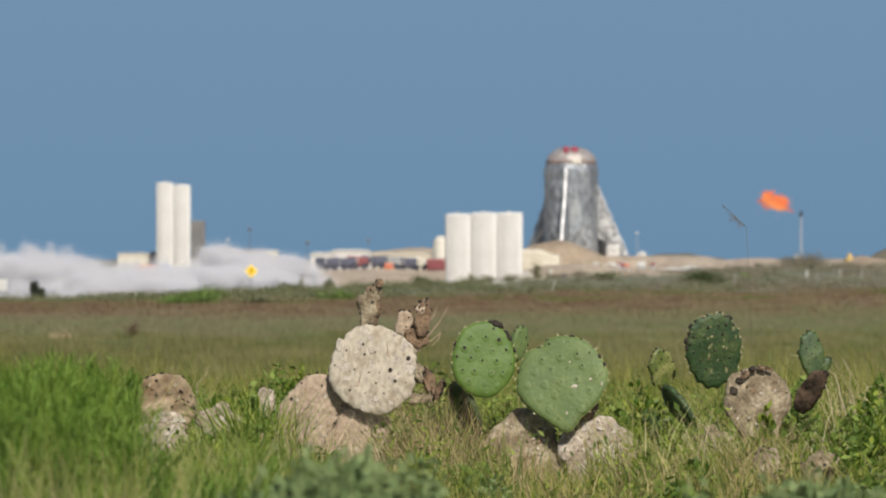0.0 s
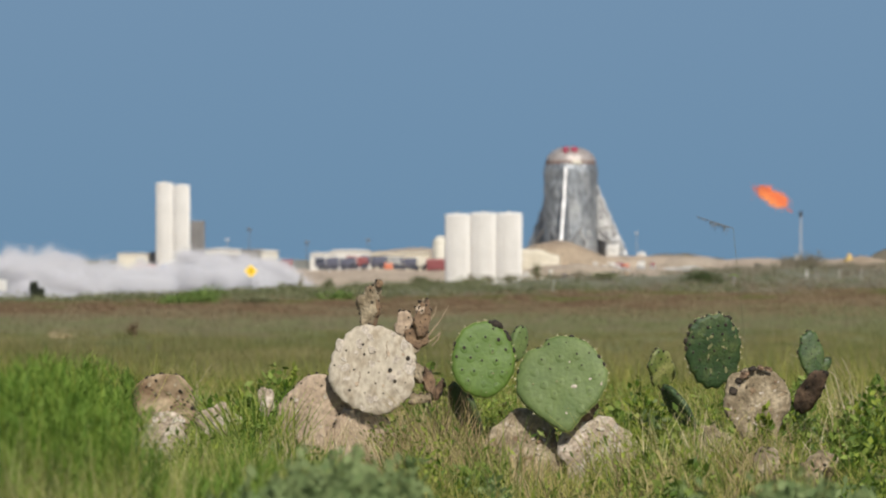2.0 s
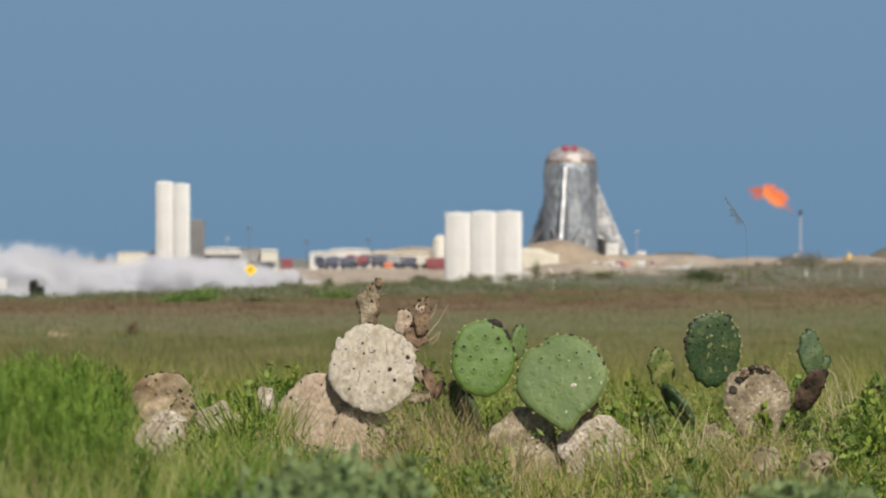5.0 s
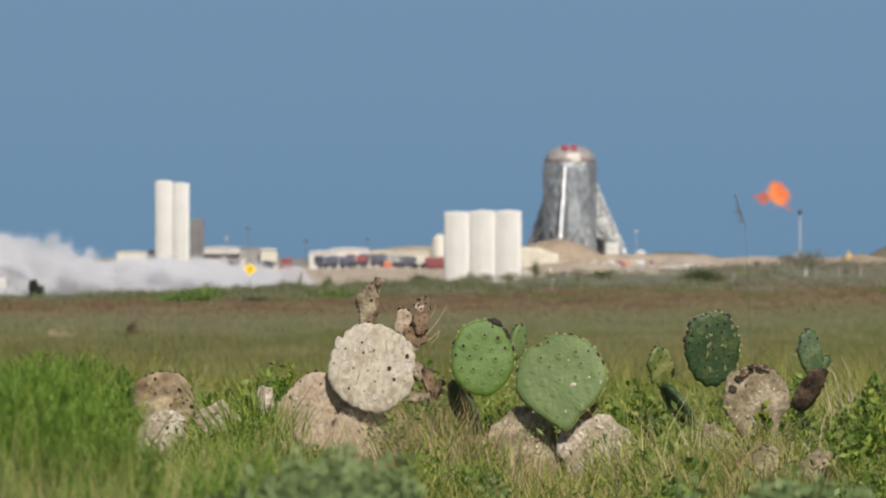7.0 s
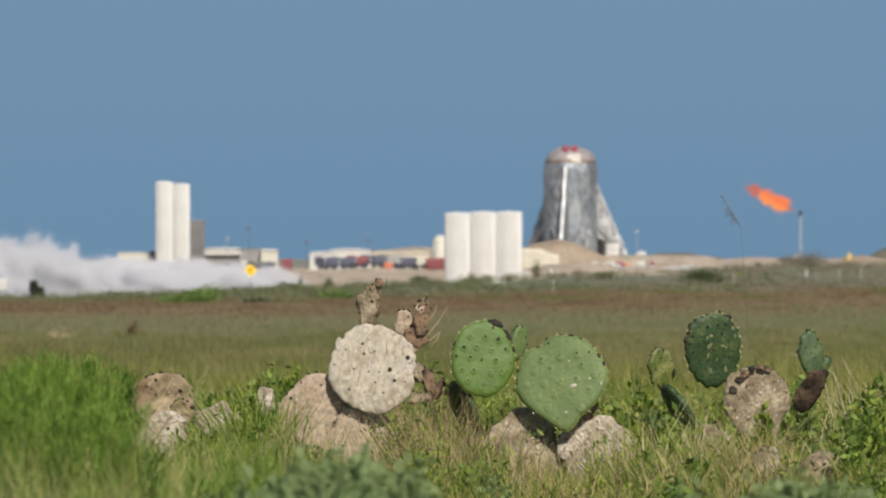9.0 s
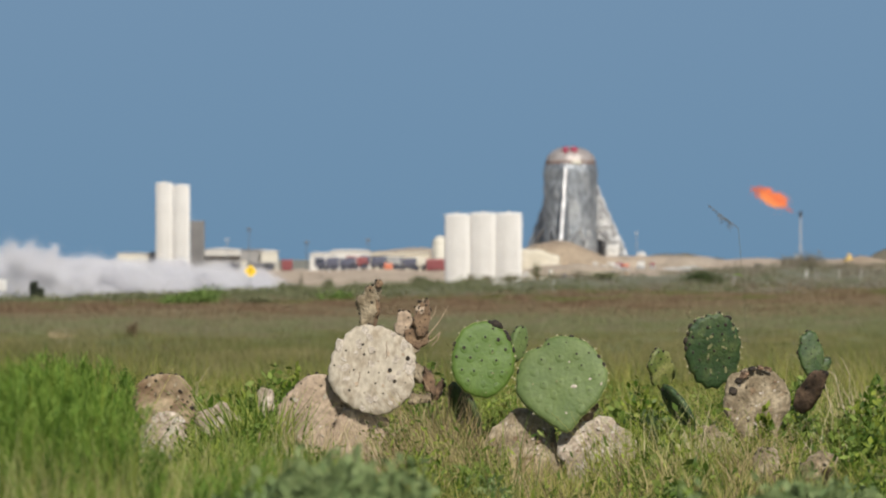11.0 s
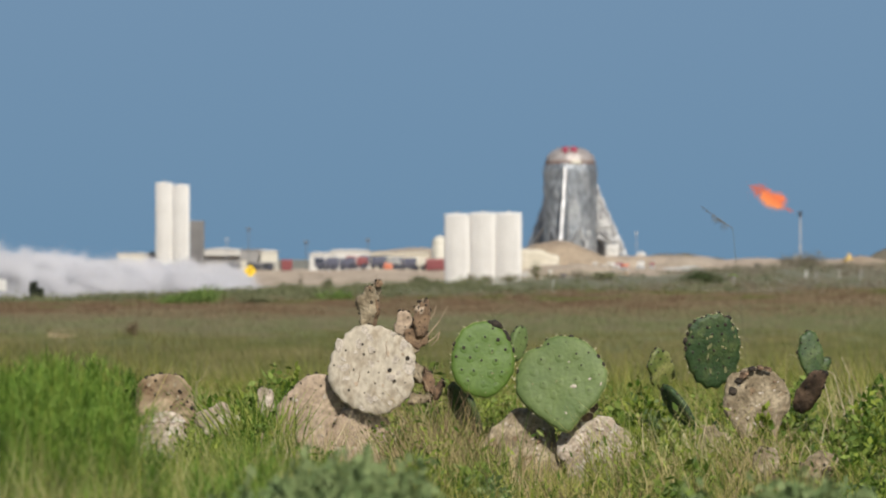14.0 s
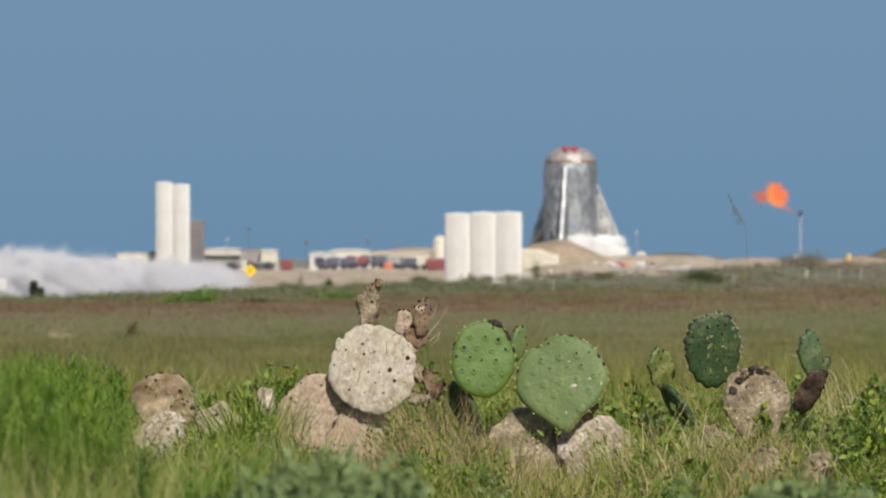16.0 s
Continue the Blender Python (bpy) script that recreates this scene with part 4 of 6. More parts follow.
def build_bushes():
    for name, px, row, y, w, h, mat, label, c, lf in (
            ("bush", 1252, 0, 760, 3.4, .95, DARKSCRUB, "wide dark green bush on the marsh", 3000, .15),
            ("bush", 345, 0, 640, 3.0, 1.0, BUSHGREEN, "fresh green bush among russet plants", 1200, .2),
            ("bush", 300, 0, 620, 2.2, .7, BUSHGREEN, "low fresh green bush among russet plants", 900, .2),
            ("bush", 450, 0, 600, 2.6, .6, SCRUB, "low dark green bush", 800, .2),
            ("bush", 1412, 0, 1040, 5.2, 1.9, BARE, "grey-green round bush before the flare stack", 4500, .16),
            ("bush", 505, 0, 980, 3.0, 1.0, SCRUB, "dark scrub bush on the rise", 800, .25),
            ("bush", 1343, 0, 1460, 1.0, 1.5, YUCCA, "small dark bush at the foot of the sand bank", 300, .22),
            ("bush", 583, 0, 980, .9, 1.1, SCRUB, "small dark upright bush on the rise", 400, .22),
            ("bush", 590, 0, 640, 2.6, .7, BUSHGREEN, "low green bush among russet plants", 900, .2),
            ("bush", 836, 0, 1388, 1.3, 1.3, BARE, "small bare bush before the white tanks", 420, .2),
            ("bush", 866, 0, 1386, 1.8, 1.2, BARE, "wide bare bush before the white tanks", 520, .2),
            ("bush", 904, 0, 1390, 2.0, 1.5, BARE, "grey bare bush before the white tanks", 620, .2),
            ("bush", 950, 0, 1405, 1.6, 3.2, SCRUB, "dark upright bush beside the white tanks", 700, .22),
            ("bush", 985, 0, 1430, 3.6, 1.7, BARE, "low bare bush before the sandbags", 900, .2),
            ("bush", 1030, 0, 1436, 4.2, 1.9, BARE, "broad bare bush before the sandbags", 1100, .2),
            ("bush", 1078, 0, 1432, 3.4, 1.5, BARE, "low bare bush before the sandbags", 900, .2),
            ("bush", 533, 0, 1000, .5, 1.9, BARE, "thin upright bare bush on the rise", 160, .16),
            ("bush", 745, 0, 960, 2.4, 1.0, SCRUB, "dark scrub bush on the rise", 700, .22),
            ("bush", 370, 0, 700, 2.0, 1.1, BUSHGREEN, "upright fresh green bush among russet plants", 800, .2),
            ("bush", 106, 0, 205, .42, .20, STRAWPALE, "low pale dry clump in the meadow", 500, .05),
            ("bush", 236, 0, 203, .24, .34, RUSSET, "small red-brown marsh bush", 600, .06),
            ("bush", 1060, 0, 900, 2.6, .8, SCRUB, "dark scrub bush on the rise", 700, .25)):
        bush(name, (px - 784) / 16800 * y, y, w, h, mat, label, c, lf, px)
    # dark upright plant beside the vapour
    for x, y, w, h, label, seed in ((-40.5, 940, .46, 2.35, "dark upright bush before the vapour", 31), (-39.75, 938, .40, 1.7, "dark low bush before the vapour", 32)):
        r4 = np.random.default_rng(seed)
        t = thing("dark_bush", on(x, y), label, "bush")
        bm = bmesh.new()
        for i in range(7):
            rod(bm, (r4.normal(0, .08), r4.normal(0, .08), -.1), (r4.uniform(-.7, .7) * w, r4.uniform(-.5, .5) * w, h * r4.uniform(.6, .95)), .04, .015, 5)
        part("stem", bm, YUCCA, t)
        p = r4.uniform(-1, 1, (3400, 3))
        p = p[(p[:, 0] ** 2 + p[:, 1] ** 2 < 1 - .6 * np.clip(p[:, 2], 0, 1) ** 4) & (np.array([noise.noise(Vector(q) * 2.2 + Vector((seed, 0, 0))) for q in p]) > -.22)]
        p = p * np.array([w, w, h * .47]) * (1 - .25 * (p[:, 2:] < -.3)) + np.array([0, 0, h * .5])
        soup("crown", *leaves(p, r4.uniform(.10, .24, len(p)), r4, .6, .3), YUCCA, t)


build_meadow()
build_bushes()


# ---------------------------------------------------------------- the cactus patch
DRY = (DEAD, DEADTAN, DEADGREY, CHIPPED, BROWN, STAINED, HUSK)


def pad(parent, x, z, dy, rx, rz, mat, seed, tilt=0.0, turn=0.0, lean=0.0, thick=.014, heart=0.0, ragged=.03, spots=.035, spine=SPINE, label="", rim=True, scars=.002, scallop=.010, cracks=0,
        lobes=(), dot=1.0, flakes=(), tufts=0, rimmed=0.0, glint=()):
    """A flat joint of cactus: a bulged disc narrower at its foot, with spine cushions in crossed rows."""
    n, cuts = 72, (.15, .3, .45, .6, .75, .87, .95, .985)
    bm = bmesh.new()
    ph = seed * 2.17

    def edge(a):
        s = math.sin(a)
        r = 1 + ragged * noise.noise((math.cos(a) * 1.6 + ph, s * 1.6, ph)) * 2
        r += scallop * math.sin(a * round(2 * math.pi * (rx + rz) / 2 / .038)) + .012 * noise.noise((math.cos(a) * 7, s * 7, ph))
        for at, wide, much in lobes:
            far = (a - radians(at) + math.pi) % (2 * math.pi) - math.pi
            r += much * math.exp(-(math.degrees(far) / wide) ** 2)
        w = 1.0 - heart * max(0, -s) ** 1.7 * .72
        return rx * r * math.cos(a) * w, rz * r * s * (1 + heart * .14 * (s < 0)) - heart * .012 * math.exp(-((a - 2.05) / .16) ** 2)

    def relief(u, v, f):
        return thick * ((1 - f ** 18) ** .5 * .7 + .2 * (1 - f * f)) * (1 + .28 * noise.noise((u * 14 + ph, v * 14, ph)) + .10 * noise.noise((u * 60, v * 60, ph)))

    sides = []
    outer = None
    for sgn in (-1, 1):
        rings = []
        for f in cuts:
            rings.append([])
            for i in range(n):
                ex, ez = edge(2 * math.pi * i / n)
                rings[-1].append(bm.verts.new((ex * f, sgn * relief(ex * f, ez * f, f), ez * f)))
        if outer is None:
            outer = [bm.verts.new((edge(2 * math.pi * i / n)[0], 0, edge(2 * math.pi * i / n)[1])) for i in range(n)]
        rings.append(outer)
        c = bm.verts.new((0, sgn * relief(0, 0, 0), 0))
        for i in range(n):
            bm.faces.new((c, rings[0][i], rings[0][(i + 1) % n]) if sgn < 0 else (c, rings[0][(i + 1) % n], rings[0][i]))
        for a, b in zip(rings, rings[1:]):
            for i in range(n):
                q = (a[i], b[i], b[(i + 1) % n], a[(i + 1) % n])
                bm.faces.new(q if sgn < 0 else q[::-1])
    if mat in DRY:
        rough = .25 if mat in (DEAD, HUSK) else .5 if mat is BROWN else .8
        dent(dent(bm, .010 * rough, 16, seed), .006 * rough, 45, seed)
    bmesh.ops.recalc_face_normals(bm, faces=list(bm.faces))
    ob = part("pad", bm, mat, parent, label, pose(x, dy, z, lean, tilt, turn), sharp=180)
    rnd = np.random.default_rng(seed + 400)
    for count, skin, size in flakes:
        bm = bmesh.new()
        for i in range(count):
            a, f = rnd.uniform(0, 2 * math.pi), .93 * math.sqrt(rnd.random())
            u, v = edge(a)[0] * f, edge(a)[1] * f
            h, turned = -relief(u, v, f) - .0006, rnd.uniform(0, math.pi)
            wide, long = size * rnd.uniform(.35, 1.1), size * rnd.uniform(.5, 1.7)
            ring = []
            for j in range(7):
                q = 2 * math.pi * j / 7
                p, w = wide * math.cos(q) * rnd.uniform(.6, 1.1), long * math.sin(q) * rnd.uniform(.6, 1.1)
                ring.append((u + p * math.cos(turned) - w * math.sin(turned), v + p * math.sin(turned) + w * math.cos(turned)))
            low = [bm.verts.new((p, h + .004, q)) for p, q in ring]
            high = [bm.verts.new((u + (p - u) * .85, h - rnd.uniform(.0002, .0012), v + (q - v) * .85)) for p, q in ring]
            bm.faces.new(high)
            for j in range(7):
                bm.faces.new((low[j], low[(j + 1) % 7], high[(j + 1) % 7], high[j]))
        bmesh.ops.recalc_face_normals(bm, faces=list(bm.faces))
        tagged(part("flake_layer", bm, skin, ob, smooth=False), kind="stuff")
    # a lighter tube along the edge paints the rim light
    if rimmed:
        ring = [edge(2 * math.pi * i / 96) for i in range(97)]
        part("rim", sweep(bmesh.new(), [(u * .992, 0, v * .992) for u, v in ring], [rimmed * (.75 + .4 * math.sin(i * 1.9) ** 2) for i in range(97)], 6), RIMLIGHT, ob, "yellow-green tube painting the sunlit rim")
    # small pale lumps stand in for bright glints on the skin
    for u, v, size in glint:
        f = math.hypot(u / rx, v / rz)
        bm = ball(bmesh.new(), (u, -relief(u, v, f), v), size, 2, (1.2, .35, .8))
        part("glint", dent(bm, size * .25, 120, seed), CHIP, ob, "pale patch painting a glint")
    if tufts:
        bm = bmesh.new()
        for i in range(tufts):
            a = radians(-40 + 260 * (i + rnd.uniform(-.3, .3)) / tufts)
            u, v = edge(a)
            for j in range(5):
                d = Vector((math.cos(a + rnd.normal(0, .6)), rnd.normal(-.3, .4), math.sin(a + rnd.normal(0, .6)))) * rnd.uniform(.002, .007)
                rod(bm, (u * .985, 0, v * .985), Vector((u, 0, v)) + d, .0011, .0004, 4)
        tagged(part("spine_fringe", bm, SPINEPALE, ob, "pale spines along the rim"), kind="stuff")
    for i in range(cracks):
        u = rx * (-.55 + 1.1 * (i + .5) / cracks)
        path = []
        for j in range(9):
            uu, vv = u + .007 * noise.noise((j * .4, i * 3.1, ph)), rz * (.3 - (.08 + .05 * math.sin(i * 5 + ph)) * j + .4 * math.sin(i * 2.4 + ph))
            f = math.hypot(uu / rx, vv / rz)
            if f < .93:
                path.append((uu, -relief(uu, vv, f) - .0005, vv))
        if len(path) > 2:
            part("crack", sweep(bmesh.new(), path, [.0003 + .0008 * math.sin(math.pi * (j + .5) / len(path)) for j in range(len(path))], 4), BROWN, ob)
    if spots:
        dry = mat in DRY
        rng = np.random.default_rng(seed)
        bm = bmesh.new()
        mounds = bmesh.new()
        rows = int(2 * rz / spots)
        for j in range(-rows, rows + 1):
            for i in range(-rows, rows + 1):
                wander = spots * (.22 if dry else .08)
                u, v = (i + .5 * (j % 2)) * spots + rng.normal(0, wander), j * spots * .8 + rng.normal(0, wander)
                f = math.hypot(u / rx, v / rz)
                if f > .9 or (dry and rng.random() < .12):
                    continue
                y = -relief(u, v, f)
                if not dry and f < .82:
                    ball(mounds, (u, y + .001, v - .003), spots * .3, 2, (1, .16, 1.1))
                s = rng.uniform(.0016, .0042) * (.85 + .4 * v / rz) * dot * (1.7 if dry and rng.random() < .15 else 1)
                bmesh.ops.create_icosphere(bm, subdivisions=1, radius=1, matrix=Matrix.Translation((u, y, v)) @ Matrix.Diagonal((s, s * .8, s * 1.1, 1)))
        if rim:
            m = int(2 * math.pi * (rx + rz) / 2 / (spots * (.42 if scars > .01 else .7)))
            for i in range(m):
                a = 2 * math.pi * (i + rng.uniform(-.2, .2)) / m
                if math.sin(a) < -.75 or (scars > .01 and (rng.random() < .2 or abs(a - 1.62) < .2)):
                    continue
                u, v = edge(a)
                s = rng.uniform(.002, .004) + scars * (math.sin(a) > .1) * rng.random()
                bmesh.ops.create_icosphere(bm, subdivisions=1, radius=1, matrix=Matrix.Translation((u * .985, 0, v * .985)) @ Matrix.Rotation(a, 4, "Y").inverted() @ Matrix.Diagonal((s * .9, s, s * 1.4, 1)))
        tagged(part("spine_layer", bm, spine, ob), kind="stuff")
        if len(mounds.verts):
            tagged(part("mound_layer", mounds, mat, ob), kind="stuff")
        else:
            mounds.free()
    return ob


def crumple(parent, name, points, r0, r1, mat, seed, label=""):
    """A dried, twisted stem along a few points."""
    k = len(points) * 3
    way = [Vector(p) for p in points]
    fine = [way[min(int(i / 3), len(way) - 2)].lerp(way[min(int(i / 3), len(way) - 2) + 1], min(1, i / 3 - min(int(i / 3), len(way) - 2))) for i in range(k - 2)]
    bm = sweep(bmesh.new(), fine, [r0 + (r1 - r0) * i / (k - 3) for i in range(k - 2)], 9)
    dent(bm, r0 * .45, 30, seed)
    return part(name, bm, mat, parent, label)


def build_cactus():
    # every cactus is an upright clump at its own foot; pads are placed from that foot
    y = 28.0

    def clump(x, label, dy=0.0):
        g = float(lie(x, y + dy))
        t = thing("prickly_pear", (x, y + dy, g), label, "cactus", "prickly pear patch")
        return t, x, g

    # dead bleached clump
    t, ox, oz = clump(-0.24, "dead bleached prickly pear with dried stubs on top")
    A = lambda px, row: ((px - 784) / 600 - ox, 4 + (458 - row) / 600 - oz)
    u, v = A(660, 653)
    pad(t, u, v, -.02, .129, .134, DEAD, 11, tilt=6, lean=-6, turn=-8, spots=.047, scallop=.016, ragged=.045, thick=.014, cracks=2, dot=1.25, lobes=((142, 5, -.05), (95, 4, -.03), (-20, 22, .04)), flakes=((26, CHIP, .016), (8, DEADTAN, .009)), label="bleached round dead pad")
    u, v = A(562, 728)
    pad(t, u, v, .03, .118, .108, DEADTAN, 12, tilt=-30, lean=-4, turn=10, spots=.042, ragged=.06, cracks=3, dot=1.0, flakes=((14, CHIP, .007),), label="tan dead pad")
    u, v = A(638, 787)
    pad(t, u, v, .008, .108, .104, DEADTAN, 13, tilt=10, lean=-10, spots=.05, ragged=.11, cracks=4, flakes=((40, CHIP, .008), (10, BROWN, .007)), label="tan dead pad")
    for i, (px, row, rx, rz, tl) in enumerate(((735, 660, .028, .025, 30), (757, 675, .024, .042, -20), (742, 705, .034, .022, 15), (772, 694, .014, .032, 35))):
        u, v = A(px, row)
        pad(t, u, v, .06 + .01 * i, rx, rz, (DEADGREY, HUSK)[i % 2], 140 + i, tilt=tl, turn=30 - 20 * i, lean=-10, spots=.03, ragged=.28, scars=.004, label="shrivelled brown pad")
    for i, (px, row, rx, rz, tl, tn, mt, lb) in enumerate((
            (652, 545, .03, .056, 4, 15, DEADGREY, "dried grey stub of a pad"), (661, 545, .02, .05, -4, -40, BROWN, "dried brown stub of a pad"),
            (664, 515, .017, .03, 12, 20, DEADGREY, ""), (655, 520, .010, .028, -14, 50, BROWN, ""), (671, 500, .011, .012, 30, 0, BROWN, ""),
            (717, 578, .025, .046, -6, 10, DEADTAN, "dried tan stub of a pad"), (748, 562, .024, .06, 8, 35, BROWN, "dried brown stub of a pad"),
            (738, 596, .035, .03, 30, 20, BROWN, ""), (755, 552, .012, .035, -8, -30, DEADGREY, ""), (742, 545, .014, .02, 20, 0, DEADTAN, ""),
            (728, 615, .03, .02, -30, 10, DEADGREY, ""))):
        u, v = A(px, row)
        pad(t, u, v, .01 + .012 * (i % 3), rx, rz, mt, 60 + i, tilt=tl, turn=tn, ragged=.22, thick=.012, spots=.024, scars=.003, label=lb)
    a, b = A(728, 600)
    for p, q in (((.04, .0), (.11, .1)), ((.03, -.02), (.085, .02)), ((-.05, .03), (-.03, .09)), ((.05, .05), (.075, .10)), ((.085, .02), (.06, -.02))):
        crumple(t, "twig", [(a + p[0], .03, b + p[1]), (a + (p[0] + q[0]) / 2 + .006, .03, b + (p[1] + q[1]) / 2), (a + q[0], .03, b + q[1])], .0024, .0012, TWIG, 9)
    part("root", dent(rod(bmesh.new(), (0, .06, -.1), (0, .04, .12), .06, .05, 10), .02, 20), BROWN, t)

    # green clump
    t, ox, oz = clump(0.277, "green prickly pear with two broad pads above dead ones")
    u, v = A(855, 637)
    pad(t, u, v, -.01, .094, .114, PAD, 21, tilt=4, lean=-8, turn=6, spots=.041, ragged=.025, scars=.016, dot=1.5, tufts=16, rimmed=.0022, flakes=((7, FLECK, .004),), label="bright green pad with a dark scarred rim")
    u, v = A(994, 675)
    pad(t, u, v, -.06, .134, .137, PADBLUE, 22, tilt=-8, lean=-14, turn=-6, heart=.85, spots=.048, scars=.006, ragged=.02, thick=.015, dot=1.1, tufts=24, rimmed=.0024, glint=((.035, -.022, .008), (.03, .055, .003), (.085, -.005, .004)), lobes=((112, 8, -.06), (128, 14, .02), (20, 30, .02), (-52, 16, -.08)), flakes=((6, FLECK, .004), (2, CHIP, .006)), label="broad blue-green pad")
    u, v = A(918, 607)
    pad(t, u, v, .08, .03, .055, PADBLUE, 23, tilt=15, turn=40, spots=.03, label="small green pad behind the others")
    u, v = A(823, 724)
    # shade under the bright pad is put into the dark skin colour
    pad(t, u, v, .04, .062, .092, PADDARK, 24, tilt=-6, lean=24, turn=-60, spots=.03, label="green pad with shade put into its dark skin")
    u, v = A(925, 800)
    pad(t, u, v, -.015, .118, .115, DEADGREY, 25, tilt=20, lean=-20, spots=.05, ragged=.14, thick=.02, flakes=((26, CHIP, .005), (12, BROWN, .010)), label="mottled dead pad")
    u, v = A(1056, 808)
    pad(t, u, v, -.07, .112, .128, CHIPPED, 26, tilt=-12, lean=-16, turn=-10, spots=.045, ragged=.14, thick=.02, lobes=((40, 10, -.08), (75, 8, .05)), flakes=((46, CHIP, .011), (16, BROWN, .007)), label="mottled pale dead pad")
    u, v = A(1037, 724)
    pad(t, u, v, -.02, .046, .036, HUSK, 27, tilt=-38, turn=20, lean=10, spots=.02, ragged=.16, scars=.008, dot=1.4, label="dark curled dry pad")
    part("root", dent(rod(bmesh.new(), (0, .06, -.1), (0, .04, .05), .05, .04, 10), .02, 20), BROWN, t)

    # blotched clump
    t, ox, oz = clump(0.86, "blotched dark green prickly pear beside a grey dead pad", .3)
    u, v = A(1266, 620)
    pad(t, u, v, -.03, .085, .112, PADDARK, 31, tilt=-6, lean=10, turn=14, spots=.03, ragged=.05, scallop=.035, scars=.007, dot=1.3, tufts=24, rimmed=.0018, flakes=((8, FLECK, .009), (8, FLECK, .004)), label="dark blotched pad with a pale spiny rim")
    u, v = A(1345, 716)
    pad(t, u, v, -.02, .088, .112, DEADGREY, 32, tilt=-6, lean=-8, spots=.032, ragged=.1, thick=.018, scars=.004, dot=.9, lobes=((-90, 50, .16), (120, 9, -.1), (70, 7, -.05)), flakes=((20, CHIP, .006), (10, STAINED, .010), (6, HUSK, .004)), label="mottled grey dead pad")
    for i, (px, row, rx, rz, tl) in enumerate(((1352, 652, .014, .006, 10), (1336, 654, .012, .007, -20), (1322, 664, .016, .005, -40), (1312, 676, .007, .010, 30), (1365, 654, .008, .006, 0), (1303, 692, .004, .016, 25))):
        u, v = A(px, row)
        pad(t, u, v, -.03, rx * .8, rz * .8, (HUSK, SPINE)[i % 2], 170 + i, tilt=tl, lean=15, turn=20 * i, spots=0, ragged=.35)
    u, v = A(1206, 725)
    # dark skin colour carries this pad's shade, besides its turn away
    pad(t, u, v, .02, .054, .086, PADDARK, 33, tilt=-30, turn=-78, lean=30, spots=.03, label="pad seen nearly on edge, shade put into its dark skin")
    u, v = A(1174, 655)
    pad(t, u, v, .05, .040, .064, PADMOTTLE, 34, tilt=-8, turn=24, lean=6, spots=.022, ragged=.14, scallop=.03, label="young yellow-mottled green pad")
    u, v = A(1262, 785)
    pad(t, u, v, -.04, .055, .05, DEADGREY, 36, tilt=10, lean=-10, spots=.026, ragged=.3, scallop=.03)
    part("root", dent(rod(bmesh.new(), (0, .06, -.1), (0, .02, .1), .08, .05, 10), .02, 20), BROWN, t)

    t, ox, oz = clump(1.077, "small green pad growing from a dry brown one", .5)
    u, v = A(1447, 628)
    pad(t, u, v, 0, .038, .068, PADYOUNG, 41, tilt=-8, turn=12, lean=-4, spots=.024, ragged=.07, scallop=.03, rimmed=.0016, lobes=((-90, 40, .1),), label="young green pad")
    u, v = A(1466, 652)
    pad(t, u, v, .015, .020, .036, PADYOUNG, 42, tilt=48, turn=10, spots=.02)
    u, v = A(1444, 698)
    pad(t, u, v, 0, .036, .098, HUSK, 43, tilt=46, turn=-24, lean=26, spots=.03, ragged=.08, scallop=.02, thick=.012, scars=.004, lobes=((-80, 30, -.12), (80, 24, .1)), label="dry brown leaning pad")
    part("root", dent(rod(bmesh.new(), (-.02, .03, -.1), (-.01, .02, .1), .04, .03, 8), .02, 20), BROWN, t)

    t, ox, oz = clump(1.083, "low dead stump with a dark disc painting its shaded hollow", -1.0)
    A = lambda px, row: ((px - 784) / 622 - ox, 4 + (458 - row) / 622 - oz)
    u, v = A(1460, 832)
    pad(t, u, v, 0, .066, .046, DEADGREY, 45, lean=-20, spots=.03, ragged=.16, scallop=.03, thick=.022, scars=.004, flakes=((14, STAINED, .008), (8, HUSK, .006)))
    # dark disc set in front for the shade in the stump's hollow
    u, v = A(1482, 842)
    pad(t, u, v, -.075, .05, .032, HUSK, 46, lean=30, turn=-30, spots=0, ragged=.2)
    t, ox, oz = clump(0.93, "low broken dead pad in the grass", -1.0)
    u, v = A(1357, 824)
    pad(t, u, v, 0, .036, .062, DEADGREY, 47, lean=-20, spots=.04, ragged=.18)

    # tan clump among the tall grass
    A = lambda px, row: ((px - 784) / 600 - ox, 4 + (458 - row) / 600 - oz)
    t, ox, oz = clump(-0.79, "tan dead prickly pear among tall grass", .15)
    u, v = A(288, 712)
    pad(t, u, v, .02, .088, .085, STAINED, 51, tilt=8, lean=-6, spots=.032, ragged=.06, scars=.006, dot=.85, flakes=((14, DEADGREY, .007), (10, BROWN, .004)), label="tan dead pad")
    u, v = A(268, 784)
    pad(t, u, v, -.035, .05, .058, CHIPPED, 57, tilt=12, lean=-14, spots=.04, ragged=.2, dot=.7, flakes=((14, CHIP, .010),), label="broken grey dead pad")
    u, v = A(297, 766)
    pad(t, u, v, -.05, .063, .064, CHIPPED, 52, tilt=-30, lean=-10, spots=.04, ragged=.18, flakes=((24, CHIP, .012), (8, BROWN, .005)), label="broken grey dead pad")
    u, v = A(318, 735)
    pad(t, u, v, .005, .04, .05, STAINED, 53, tilt=20, lean=-10, spots=.03, ragged=.14)
    u, v = A(388, 746)
    pad(t, u, v, -.02, .066, .045, CHIPPED, 54, tilt=4, lean=-12, spots=.036, ragged=.2, dot=.6, lobes=((60, 16, -.12), (120, 20, .10)), flakes=((12, DEADGREY, .008),), label="greyish dead pad")
    u, v = A(470, 712)
